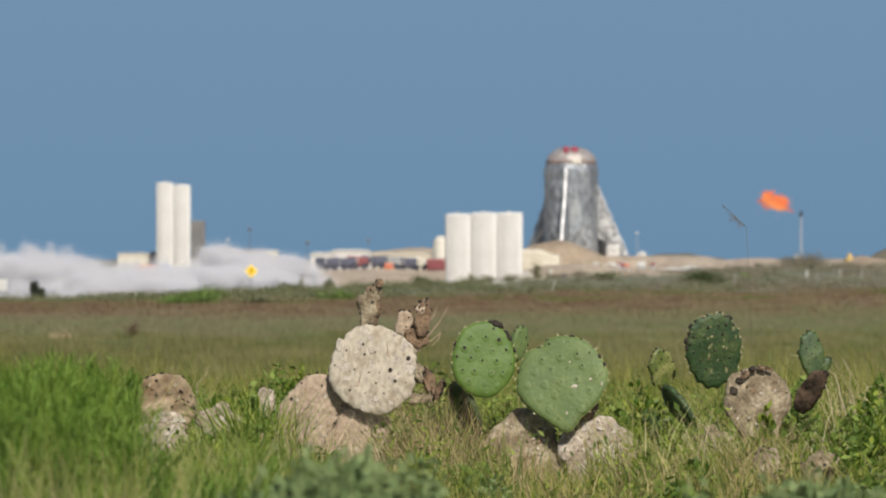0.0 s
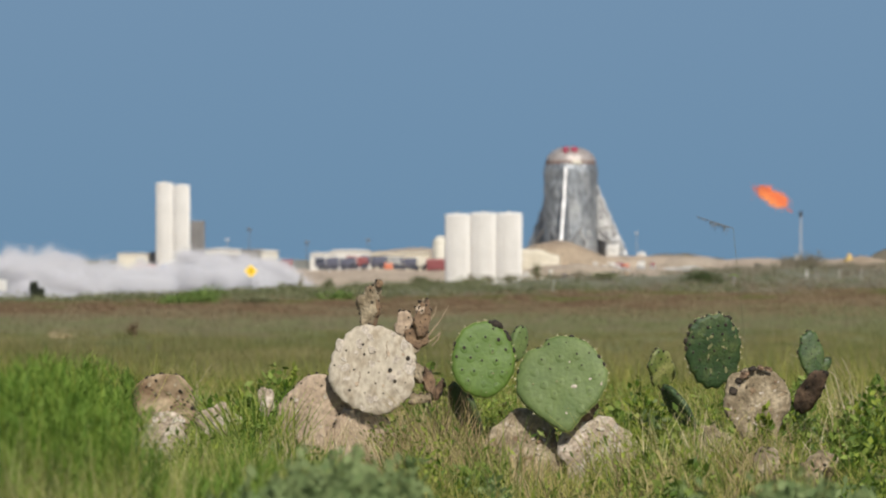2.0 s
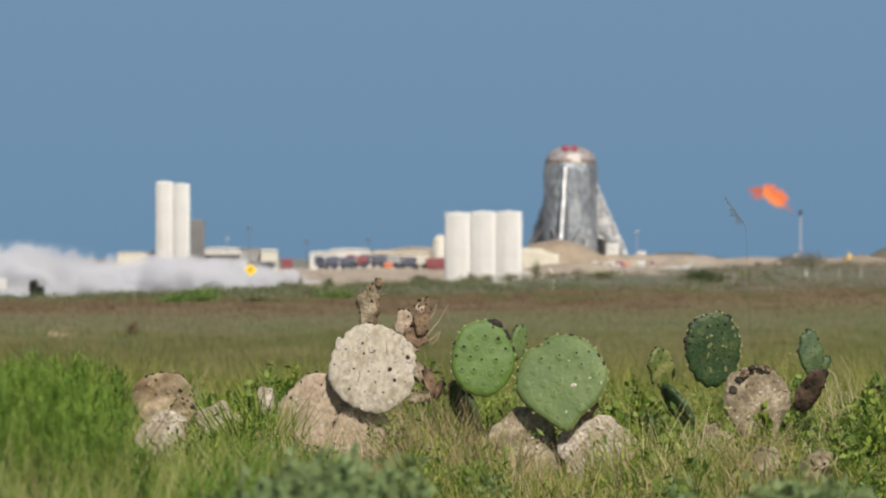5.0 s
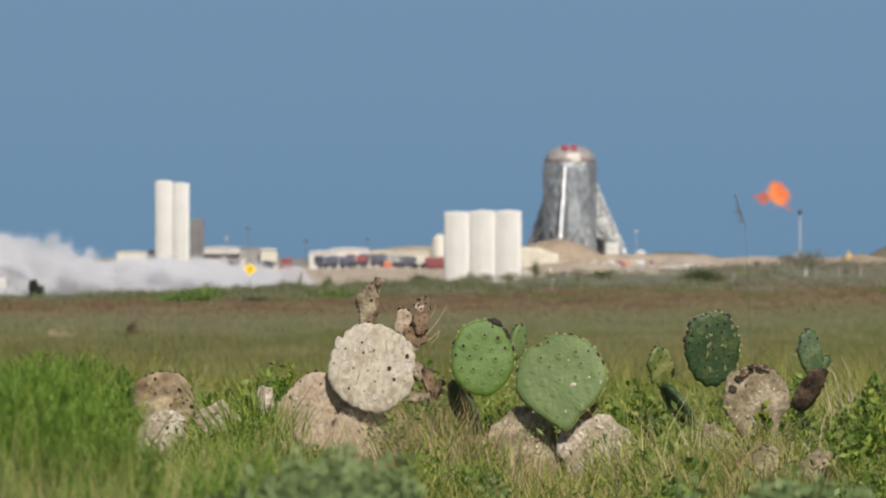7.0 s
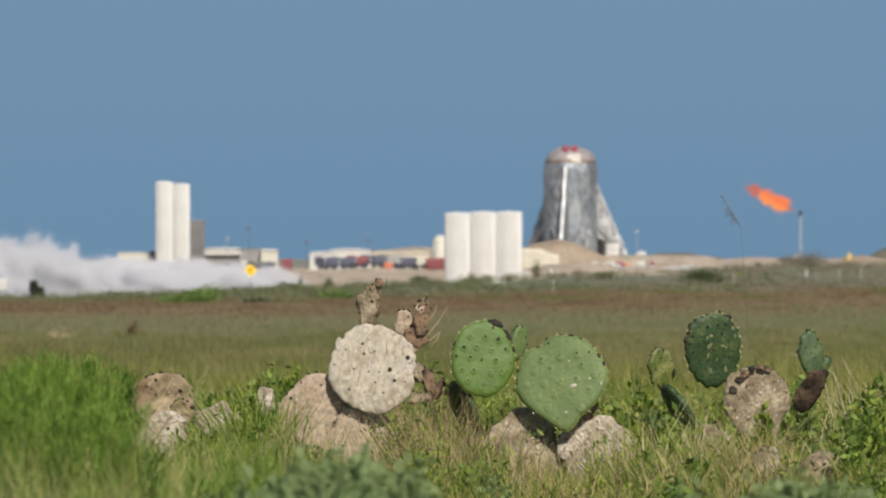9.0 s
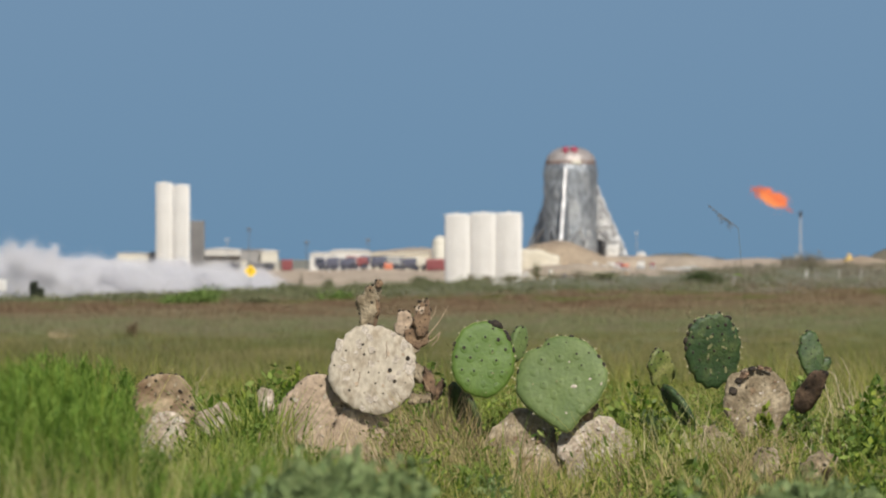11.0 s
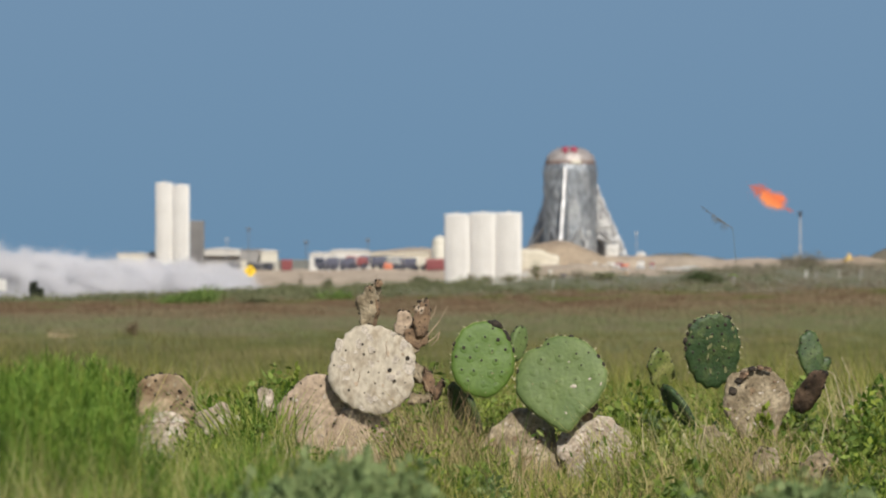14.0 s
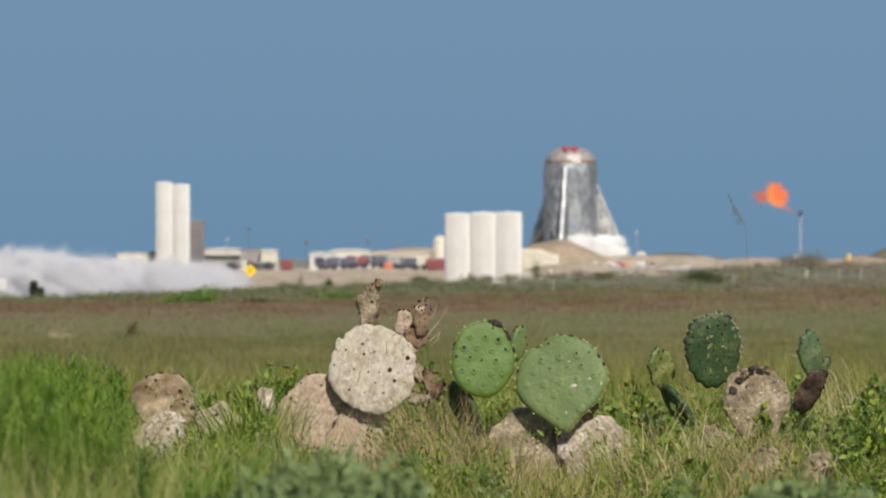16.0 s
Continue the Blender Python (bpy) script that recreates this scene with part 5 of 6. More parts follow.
    pad(t, u, v, .03, .03, .046, CHIPPED, 55, tilt=-14, lean=-6, spots=.03, dot=.5, ragged=.1, lobes=((60, 20, -.15),), label="pale tan dead pad")
    part("root", dent(rod(bmesh.new(), (0, .06, -.1), (0, .02, .1), .06, .04, 10), .02, 20), BROWN, t)


build_cactus()


def cleared(x, y, rng):
    """Bare spots before the low dead stumps, where little grows."""
    q = x / y
    bare = (np.abs(q - .0402) < .0026) | (np.abs(q - .0341) < .0018) | (np.abs(q - .0288) < .0018)
    return bare & (y < np.where(q > .0325, 26.95, 27.7)) & (rng.random(len(x)) < .88)


def build_foreground():
    rng = RNG
    # grass and weeds round the cactus
    x, y, z = field(80000, 23, 38, rng)
    keep = ~((np.abs(y - 27.2) < 1) & (patches(x, y, .4, 3) < .05))
    low = (y < 28.1) & (((x > -.5) & (x < -.13)) | ((x > .12) & (x < .6)))
    keep &= ~(low & (rng.random(len(x)) < .7))
    keep &= ~((x > .05) & (patches(x, y, .16, 91) < -.02) & (rng.random(len(x)) < .85)) & ~cleared(x, y, rng)
    x, y, z = x[keep], y[keep], z[keep]
    h = rng.uniform(.05, .15, len(x)) * (1 + .5 * patches(x, y, .8, 8))
    stuff("short_grass", *blades(x, y, z, h, .0045, .5, rng), GRASS, "short green and straw grass round the cactus", "grass")
    x, y, z = field(26000, 23, 27, rng)
    sel = x < -.28
    x, y, z = x[sel], y[sel], z[sel]
    h = rng.uniform(.10, .22, len(x)) * (1 + .5 * patches(x, y, .3, 14)) * np.where(x < -.6, 1, .62) * np.where(np.abs(x / y + .0293) < .0034, .45, 1)
    stuff("lush_grass", *blades(x, y, z, h, .005, .35, rng), STRAWGREEN, "lush green grass at the patch's edge", "grass")
    for seed, mat, label in ((71, STRAW, "upright straw-coloured grass between the cactus"), (72, LUSH, "upright green grass between the cactus"), (73, STRAWBROWN, "dry brown grass between the cactus")):
        x, y, z = field(30000, 24, 36, rng)
        keep = (patches(x, y, .22, seed) > .16) & (x > -.15) & ~((y > 25.2) & (y < 28.2) & (x > .12) & (x < .62)) & ~cleared(x, y, rng)
        x, y, z = x[keep], y[keep], z[keep]
        stuff("tall_grass", *blades(x, y, z, rng.uniform(.06, .24, len(x)) * (.7 + 1.2 * patches(x, y, .3, seed)), .0032, .4, rng), mat, label, "grass")
    x, y, z = field(6500, 23.5, 40, rng)
    keep = (patches(x, y, .6, 21) > -.12) & (x > -.7) & ~((y > 24) & (y < 28.2) & (((x > -.5) & (x < -.12)) | ((x > .12) & (x < .6)))) & ~cleared(x, y, rng)
    keep &= (x < .05) | (patches(x, y, .2, 95) > .05)
    x, y, z = x[keep], y[keep], z[keep]
    ex, ey, ez = field(5200, 28.3, 36, rng)
    sel = (patches(ex, ey, .7, 33) > -.1) & ((ex > -.1) | (rng.random(len(ex)) < .35))
    x, y, z = np.concatenate([x, ex[sel]]), np.concatenate([y, ey[sel]]), np.concatenate([z, ez[sel]])
    k = 20
    tall = .05 + .13 * rng.random(len(x)) ** 1.6
    o = rng.normal(0, 1, (len(x), k, 3)) * np.array([.022, .022, 0])
    o[:, :, 2] = rng.random((len(x), k)) * tall[:, None] * 1.4
    c = np.stack([x, y, z], -1)[:, None, :] + o
    stuff("broad_weeds", *leaves(c.reshape(-1, 3), rng.uniform(.011, .032, len(x) * k), rng, .9, .13), WEED, "low broad-leaved green weeds between the cactus", "weeds")


def build_growth_behind():
    """Uneven grass and weeds, knee high, between the cactus and the open meadow."""
    rng = np.random.default_rng(88)
    x, y, _ = field(52000, 31, 66, rng, power=1.2)
    mass = patches(x, y * .25, .8, 26) + .6 * patches(x, y * .5, .25, 27)
    keep = mass + rng.normal(0, .15, len(x)) > -.12
    x, y, mass = x[keep], y[keep], mass[keep]
    z, h = lie(x, y), rng.uniform(.10, .30, len(x)) * (.85 + .9 * np.clip(mass, -.3, .6))
    tone = patches(x, y * .3, .5, 28) + rng.normal(0, .2, len(x))
    for low, high, mat, label in ((-9, -.12, LUSH, "fresh green grass behind the cactus"), (-.12, .16, STRAWGREEN, "green and straw grass behind the cactus"), (.16, 9, STRAW, "straw-coloured grass behind the cactus")):
        sel = (tone >= low) & (tone < high)
        stuff("tall_grass", *blades(x[sel], y[sel], z[sel], h[sel], .0042, .4, rng), mat, label, "grass")
    # a thin taller layer over it
    x, y, _ = field(17000, 36, 84, rng)
    mass = patches(x, y * .2, .9, 36) + .5 * patches(x, y * .5, .3, 37) + .12 * step(x, .2, 1.2)
    keep = mass + rng.normal(0, .12, len(x)) > .10
    x, y, mass = x[keep], y[keep], mass[keep]
    z, h = lie(x, y), rng.uniform(.22, .52, len(x)) * (.7 + .7 * np.clip(mass, 0, .6))
    tone = rng.random(len(x))
    for low, high, mat, label in ((0, .4, GRASS, "tall mixed grass behind the cactus"), (.4, .75, STRAWGREEN, "tall green and straw grass behind the cactus"), (.75, 1, MEADOW, "tall olive grass behind the cactus")):
        sel = (tone >= low) & (tone < high)
        stuff("tall_grass", *blades(x[sel], y[sel], z[sel], h[sel], .0045, .3, rng), mat, label, "grass")
    x, y, _ = field(2600, 31, 58, rng)
    keep = patches(x, y * .25, .7, 29) > -.02
    x, y = x[keep], y[keep]
    tall = rng.uniform(.08, .28, len(x))
    k = 34
    o = rng.normal(0, 1, (len(x), k, 3)) * np.array([.035, .035, 0])
    o[:, :, 2] = rng.random((len(x), k)) * tall[:, None]
    c = np.stack([x, y, lie(x, y)], -1)[:, None, :] + o
    stuff("broad_weeds", *leaves(c.reshape(-1, 3), rng.uniform(.014, .036, len(x) * k), rng, .9, .2), WEEDBRIGHT, "bright green weeds behind the cactus", "weeds")


build_foreground()
build_growth_behind()
SWAY = []


def tuft(x, y, h, n, width, mat, label, seed, lean=.18, spread=.05, least=.5):
    rng = np.random.default_rng(seed)
    fx, fy = rng.normal(0, spread, n), rng.normal(0, spread, n)
    v, t = blades(fx, fy, np.zeros(n), h * rng.uniform(least, 1.1, n), width, lean, rng)
    ob = soup("grass_tuft", v, t, mat)
    ob.matrix_world = pose(*on(x, y))
    tagged(ob, label, "grass tuft", "tall swaying grass", "stuff")
    return ob


def weed_clump(x, y, w, h, n, leaf, mat, label, seed):
    """One low plant: broad leaves over a dome, longest at its middle."""
    rng = np.random.default_rng(seed)
    a, r = rng.uniform(0, 2 * math.pi, n), np.sqrt(rng.random(n))
    c = np.stack([np.cos(a) * r * w, np.sin(a) * r * w, h * (1.05 - r * r) * rng.uniform(.35, 1, n)], -1)
    ob = soup("weed_clump", *leaves(c, leaf * rng.uniform(.6, 1.35, n), rng, 1.1, .24), mat)
    ob.matrix_world = pose(*on(x, y))
    tagged(ob, label, "weed", "low weeds between the cactus", "stuff")
    return ob


# how high the tall grass stands against the view, across it
BROW_AT, BROW = (-40, 0, 60, 130, 180, 230, 300, 350, 430, 500, 560, 640, 720), (640, 628, 592, 596, 628, 725, 812, 808, 780, 780, 800, 815, 830)


def reach(px, row, y):
    """Where a plant stands, and how tall it is, whose top shows there at the distance y."""
    x = (px - 784) / 16800 * y
    return x, max(.08, 4 + (458 - row) / 16800 * y - float(lie(x, y)))


def build_tufts():
    r5 = np.random.default_rng(55)
    for i in range(190):
        y = 23.6 + 8 * r5.random() ** 1.3
        q = r5.uniform(.002, .048) if i < 160 else r5.uniform(-.03, -.016)
        if (abs(q - .0403) < .003 or abs(q - .0338) < .0042 or abs(q - .0288) < .0024) and y < 28:
            continue
        if .005 < q < .0215 and y < 28.2:
            continue
        h = r5.uniform(.06, .15) if y < 27.8 else r5.uniform(.10, .26)
        kind = i % 5
        mat, label = ((WEED, "low broad-leaved green weed"), (WEEDBRIGHT, "bright green leafy weed"), (WEEDOLIVE, "olive half-dry weed"), (WEEDBRIGHT, "bright green leafy weed"), (SAGE, "grey-green soft-leaved weed"))[kind]
        ob = weed_clump(q * y, y, r5.uniform(.05, .11), h, 190, r5.uniform(.022, .036), mat, label, 2000 + i)
        SWAY.append((ob, 2, r5.uniform(0, 6.3), 1))
    for i in range(30):
        px, y = (r5.uniform(1510, 1590), r5.uniform(26.6, 28.4)) if i < 20 else (r5.uniform(1115, 1190), r5.uniform(26.6, 27.4))
        ob = weed_clump((px - 784) / 16800 * y, y, r5.uniform(.05, .09), r5.uniform(.12, .25) if i < 20 else r5.uniform(.06, .14), 210, r5.uniform(.022, .034), WEEDBRIGHT if i % 3 else WEED, "bright leafy weed standing over the grass", 2600 + i)
        SWAY.append((ob, 2, r5.uniform(0, 6.3), 1))
    for i in range(56):
        px = r5.uniform(1285, 1400) if i < 16 or i > 33 else r5.uniform(1000, 1120) if i < 26 else r5.uniform(1165, 1240)
        y = r5.uniform(27.3, 27.8)
        ob = tuft((px - 784) / 16800 * y, y, r5.uniform(.12, .27), 14, .003, (GRASS, LUSH, STRAWBROWN, STRAWPALE)[i % 4], "sparse thin grass before a dead pad", 2300 + i, .34, .03)
        SWAY.append((ob, 3, r5.uniform(0, 6.3), 1))
    rng = np.random.default_rng(12)
    for i in range(34):
        px = rng.uniform(-30, 560) if i < 26 else rng.uniform(560, 800)
        y = rng.uniform(25.3, 27.2) if i % 2 else rng.uniform(28.5, 31)
        x = (px - 784) / 16800 * y
        h = rng.uniform(.20, .31) * (1 if px < 230 else .55)
        if 225 < px < 430 and y < 28:
            h *= .7
        ob = tuft(x, y, h, 60, .005, (LUSH, GRASS, LUSH, STRAWGREEN, STRAW)[i % 5], "tall lush green grass tuft bending in the wind", 100 + i)
        SWAY.append((ob, 5 + 5 * (px < 230), rng.uniform(0, 6.3), rng.uniform(.8, 1.2)))
    for i in range(62):
        px, y = rng.uniform(-40, 490), rng.uniform(15.5, 20)
        x, h = reach(px, rng.uniform(730, 850), y)
        ob = tuft(x, y, h, 30, .0026, (STRAWGREEN, STRAWTALL, GRASS, STRAWTALL, STRAW)[i % 5], "pale green and straw grass close to the ground's edge", 3400 + i, .26, .05, .8)
        SWAY.append((ob, 2, rng.uniform(0, 1.5), rng.uniform(.9, 1.1)))
    for i in range(30):
        px, y = (rng.uniform(375, 530), rng.uniform(26.4, 27.3)) if i < 18 else (rng.uniform(728, 800), rng.uniform(27.85, 28.1))
        x, h = reach(px, rng.uniform(735, 790) if i < 18 else rng.uniform(640, 720), y)
        ob = tuft(x, y, h, 44 if i < 18 else 16, .0042 if i < 18 else .0024, (LUSH, LUSHDEEP, FEATHER)[i % 3] if i < 18 else (STRAWBROWN, STRAWPALE, HUSK)[i % 3],
                  "lush green grass among low dead pads" if i < 18 else "dry brown stalks beside a dead pad", 3600 + i, .3, .05 if i < 18 else .03, .6)
        SWAY.append((ob, 3 if i < 18 else 1.5, rng.uniform(0, 6.3), 1))
    for i in range(44):
        px, y = (rng.uniform(850, 975) if i % 2 else rng.uniform(990, 1130)), rng.uniform(26.6, 27.4)
        x, h = reach(px, rng.uniform(765, 850) if i % 2 else rng.uniform(800, 868), y)
        mat = (LUSH, STRAWBROWN, GRASS, STRAW, LUSH, STRAWPALE)[i % 6]
        ob = tuft(x, y, h, 15, .0032, mat, "sparse grass before broken dead pads", 3800 + i, .34, .04, .5)
        SWAY.append((ob, 2, rng.uniform(0, 6.3), 1))
    for i, (px, row, y) in enumerate(((490, 645, 29.4), (518, 655, 29.6), (505, 675, 29), (415, 685, 28.6), (445, 680, 28.9), (385, 700, 28.8), (770, 640, 29.6), (1130, 668, 29.8), (1420, 660, 30), (1400, 690, 29.4), (475, 662, 28.9), (522, 648, 29), (1098, 712, 28.5), (1120, 735, 28.4), (1412, 712, 28.6), (1535, 690, 28.6), (1560, 665, 29.2), (1165, 705, 28.7), (1500, 720, 28.5))):
        x, h = reach(px, row, y)
        ob = weed_clump(x, y, .085, h, 520, .03, (WEEDBRIGHT, WEED)[i % 2], "soft green bushy weed behind the cactus", 4000 + i)
        SWAY.append((ob, 2.5, rng.uniform(0, 6.3), 1))
    for i in range(46):
        px, y = rng.uniform(-40, 250) if i < 36 else rng.uniform(250, 470), rng.uniform(12.6, 14.2)
        x, h = reach(px, rng.uniform(715, 830), y)
        ob = tuft(x, y, h, 20, .0024, (STRAWTALL, STRAWGREEN, STRAWTALL, STRAW)[i % 4], "pale green and straw grass nearest the viewer", 4700 + i, .24, .045, .82)
        SWAY.append((ob, 2.5, rng.uniform(0, 1.5), 1))
    for i in range(52):
        px, y = rng.uniform(-40, 420), rng.uniform(16.5, 20)
        x, h = reach(px, rng.uniform(690, 800), y)
        ob = tuft(x, y, h, 5, .0034, (STRAWTALL, STRAWTALL, LUSH, STRAWPALE)[i % 4], "long pale green blades bent over the grass", 4500 + i, .42, .05, .75)
        SWAY.append((ob, 3, rng.uniform(0, 1.5), 1))
    for i in range(18):
        px, y = rng.uniform(225, 440), rng.uniform(24.5, 26.8)
        x, h = reach(px, rng.uniform(735, 785) + (45 if 240 < px < 345 else 0), y)
        ob = tuft(x, y, h, 34, .0042, (LUSH, FEATHER, LUSHDEEP)[i % 3], "green grass leaning before low dead pads", 4300 + i, .3, .06, .55)
        SWAY.append((ob, 4, rng.uniform(0, 1.5), 1))
    # blades and dry stalks standing close before the pads
    r7 = np.random.default_rng(66)
    for i in range(138):
        if i < 26:
            px, row, y, n, w, mat = r7.uniform(1105, 1285), r7.uniform(668, 790), r7.uniform(27.0, 27.9), 13, .0034, (LUSH, STRAWGREEN, STRAWTALL, STRAWPALE, LUSH)[i % 5]
        elif i < 44:
            px, row, y, n, w, mat = r7.uniform(520, 700), r7.uniform(690, 770), r7.uniform(27.3, 27.7), 5, .0019, (STRAWBROWN, HUSK, STRAWPALE)[i % 3]
        elif i < 54:
            px, row, y, n, w, mat = r7.uniform(415, 490), r7.uniform(655, 705), r7.uniform(27.4, 27.9), 44, .006, (LUSH, FEATHER, STRAWGREEN)[i % 3]
        elif i > 115:
            px, row, y, n, w, mat = r7.uniform(345, 530), r7.uniform(760, 830), r7.uniform(20, 24.5), 30, .0045, (LUSHDEEP, LUSH, FEATHERDEEP)[i % 3]
        elif i > 91:
            px, row, y, n, w, mat = (r7.uniform(1290, 1400) if i % 2 else r7.uniform(850, 1000)), r7.uniform(730, 800) if i % 2 else r7.uniform(790, 850), r7.uniform(27.3, 27.6), 12, .003, (STRAWGREEN, GRASS, STRAWBROWN, LUSHDEEP)[i % 4]
        elif i > 63:
            px, row, y, n, w, mat = r7.uniform(715, 870) if i % 3 else r7.uniform(1110, 1210), r7.uniform(755, 840), r7.uniform(26.4, 27.2), 34, .0042, (LUSHDEEP, WEED, LUSHDEEP, STRAWBROWN)[i % 4]
        else:
            px, row, y, n, w, mat = r7.uniform(1395, 1560), r7.uniform(690, 780), r7.uniform(27.6, 28.4), 16, .0034, (LUSH, STRAWGREEN, STRAWPALE)[i % 3]
        x, h = reach(px, row, y)
        ob = tuft(x, y, h, n, w, mat, "dry stalks standing before a dead pad" if 26 <= i < 44 else "deep green grass blades between the pads" if i > 63 else "light green grass blades between the pads", 5200 + i, .14 if 26 <= i < 44 else .36, .035, .6)
        SWAY.append((ob, 2, r7.uniform(0, 6.3), 1))
    for i in range(15):
        px, y = rng.uniform(-30, 330), rng.uniform(20, 25)
        x, h = reach(px, np.interp(px, BROW_AT, BROW) + rng.uniform(25, 110), y)
        ob = tuft(x, y, h, 4, .0021, STRAWPALE if i % 3 else STRAW, "long pale straw stems bent over the grass", 4100 + i, .42, .06, .8)
        SWAY.append((ob, 3, rng.uniform(0, 1.5), 1))
    # tall grass well before the cactus, bowing in the gusts
    for i in range(104):
        px = rng.uniform(-50, 250) if i < 66 else rng.uniform(230, 600) if i < 96 else rng.uniform(600, 800)
        y = rng.uniform(17, 24)
        y = rng.uniform(21, 25) if i % 10 == 8 else y
        row = np.interp(px, BROW_AT, BROW) + 12 + abs(rng.normal(0, 70))
        x, h = reach(px, row, y)
        mat = (LUSHDEEP, LUSH, STRAWGREEN, LUSHDEEP, STRAWGREEN, LUSH, STRAW, LUSHDEEP, STRAWPALE if i < 50 else LUSH, GRASS)[i % 10]
        ob = tuft(x, y, h, 22 if mat is not STRAWPALE else 3, .0038 if mat is not STRAWPALE else .0018, mat,
                  "tall soft green grass close before the cactus" if mat is not STRAWPALE else "long pale straw stems close before the cactus", 3000 + i, .3, .05, .75)
        SWAY.append((ob, 4 if px < 300 else 2.5, rng.uniform(0, 1.5), rng.uniform(.9, 1.1)))
    for i in range(26):
        px = rng.uniform(725, 805) if i % 2 else rng.uniform(760, 870)
        y = rng.uniform(26.2, 27.8)
        ob = tuft((px - 784) / 16800 * y, y, rng.uniform(.14, .30) * (1 if px < 800 else .6), 90, .0036, (STRAWBROWN, GRASS, LUSHDEEP, STRAWBROWN, STRAW)[i % 5], "dry straw and green grass tuft", 300 + i, .3)
        SWAY.append((ob, 3, rng.uniform(0, 6.3), 1))
    for i in range(118):
        px = rng.uniform(860, 1590) if i < 100 else rng.uniform(545, 720)
        y = rng.uniform(24.2, 27.4) if i % 2 else rng.uniform(28.6, 33)
        if i >= 100:
            y = rng.uniform(27.3, 27.8)
        h = rng.uniform(.10, .26) if y > 27.5 else rng.uniform(.07, .17)
        if px < 1140 and y < 28:
            h *= .6
        ob = tuft((px - 784) / 16800 * y, y, h, 46 if i < 100 else 14, .0032, (GRASS, STRAW, LUSH, STRAW, STRAWBROWN)[i % 5], "thin grass tuft with straw among the weeds", 900 + i, .42, .06)
        SWAY.append((ob, 2, rng.uniform(0, 6.3), 1))
    for i in range(58):
        px = rng.uniform(505, 705) if i < 30 else rng.uniform(715, 800) if i < 48 else rng.uniform(845, 890)
        y = rng.uniform(27.0, 27.5)
        ob = tuft((px - 784) / 16800 * y, y, rng.uniform(.17, .27) if i < 30 else rng.uniform(.12, .25), 16 if i < 30 else 26, .0026, STRAWPALE if i < 30 and i % 3 else STRAWBROWN, "thin dry straw standing before dead pads", 1300 + i, .3, .035)
        SWAY.append((ob, 2, rng.uniform(0, 6.3), 1))
    for i in range(52):
        px = rng.uniform(1030, 1585) if i < 40 else rng.uniform(480, 820)
        y = rng.uniform(29, 34)
        ob = tuft((px - 784) / 16800 * y, y, rng.uniform(.20, .36), 20, .0034, (STRAW, GRASS, STRAWBROWN, LUSH)[i % 4], "tall thin grass behind the cactus", 1500 + i, .34, .05)
        SWAY.append((ob, 4, rng.uniform(0, 6.3), 1))
    for i in range(20):
        px = rng.uniform(1475, 1580) if i < 15 else rng.uniform(1140, 1210)
        y = rng.uniform(28.8, 31)
        ob = tuft((px - 784) / 16800 * y, y, rng.uniform(.30, .44) if i < 15 else rng.uniform(.22, .36), 7, .0026, STRAWPALE if i % 3 else STRAWBROWN, "tall pale straw with bent tips", 1700 + i, .32, .05)
        SWAY.append((ob, 5, rng.uniform(0, 6.3), 1))
    # pale dry twigs
    for i, (px, row, y, n) in enumerate(((1525, 640, 29.5, 6), (1500, 625, 30.5, 4), (345, 670, 28.6, 3), (215, 700, 28.4, 5), (1090, 805, 27.2, 10), (1400, 790, 27.4, 5), (768, 655, 28.15, 12), (790, 690, 28.05, 8))):
        x = (px - 784) / 16800 * y
        g = float(lie(x, y))
        t = thing("dry_twig_bush", (x, y, g), "pale dry twigs standing in the grass", "twigs", "dry twigs")
        r3 = np.random.default_rng(40 + i)
        top = 4 + (458 - row) / 16800 * y - g + .05
        for j in range(n):
            a, b = r3.normal(0, .06), r3.uniform(.5, 1.1) * top
            pts = [(a * .3, 0, -.02), (a * .7, r3.normal(0, .01), b * .5), (a * 1.2, r3.normal(0, .02), b * .85), (a * 1.8 + r3.normal(0, .04), 0, b * r3.uniform(.86, 1.02))]
            part("twig", sweep(bmesh.new(), pts, [w * (1.7 if i < 2 else 1) for w in (.0011, .0009, .0007, .0004)], 5), BROWN if i == 4 else TWIG if i > 5 else TWIGPALE, t)
    # feathery shrub in the tall grass
    r6 = np.random.default_rng(66)
    stands = [(r6.uniform(-40, 235), r6.uniform(-8, 60)) for i in range(9)] + [(r6.uniform(240, 560), r6.uniform(0, 40)) for i in range(5)]
    for i in range(40):
        heart, drop = stands[i % 14]
        px = heart + r6.normal(0, 22)
        y = r6.uniform(14.5, 18) if i % 3 else r6.uniform(19, 24)
        x, top = reach(px, np.interp(px, BROW_AT, BROW) - (34 if 60 < px < 215 else 14) + drop + abs(r6.normal(0, 28)), y)
        t = thing("feathery_shrub", (x, y, float(lie(x, y))), "feathery bright green shrub in tall grass" if i % 14 % 3 else "feathery deep green shrub in tall grass", "shrub", "feathery shrubs")
        r2 = np.random.default_rng(500 + i)
        bm, pts = bmesh.new(), []
        for j in range(10):
            q = Vector((r2.normal(0, .045), r2.normal(0, .045), max(.1, top - abs(r2.normal(0, .05)))))
            rod(bm, (q.x * .2, q.y * .2, -.02), q * .6, .0018, .0014, 5)
            rod(bm, q * .6, q, .0014, .0008, 5)
            for k in range(26):
                f = r2.uniform(.68, 1)
                pts.append(np.array(q) * f + r2.normal(0, .022 * (1.25 - f), 3))
        part("stem", bm, WEED, t)
        pts = np.array(pts)
        pts = (pts[:, None, :] + r2.normal(0, .007, (len(pts), 9, 3))).reshape(-1, 3)
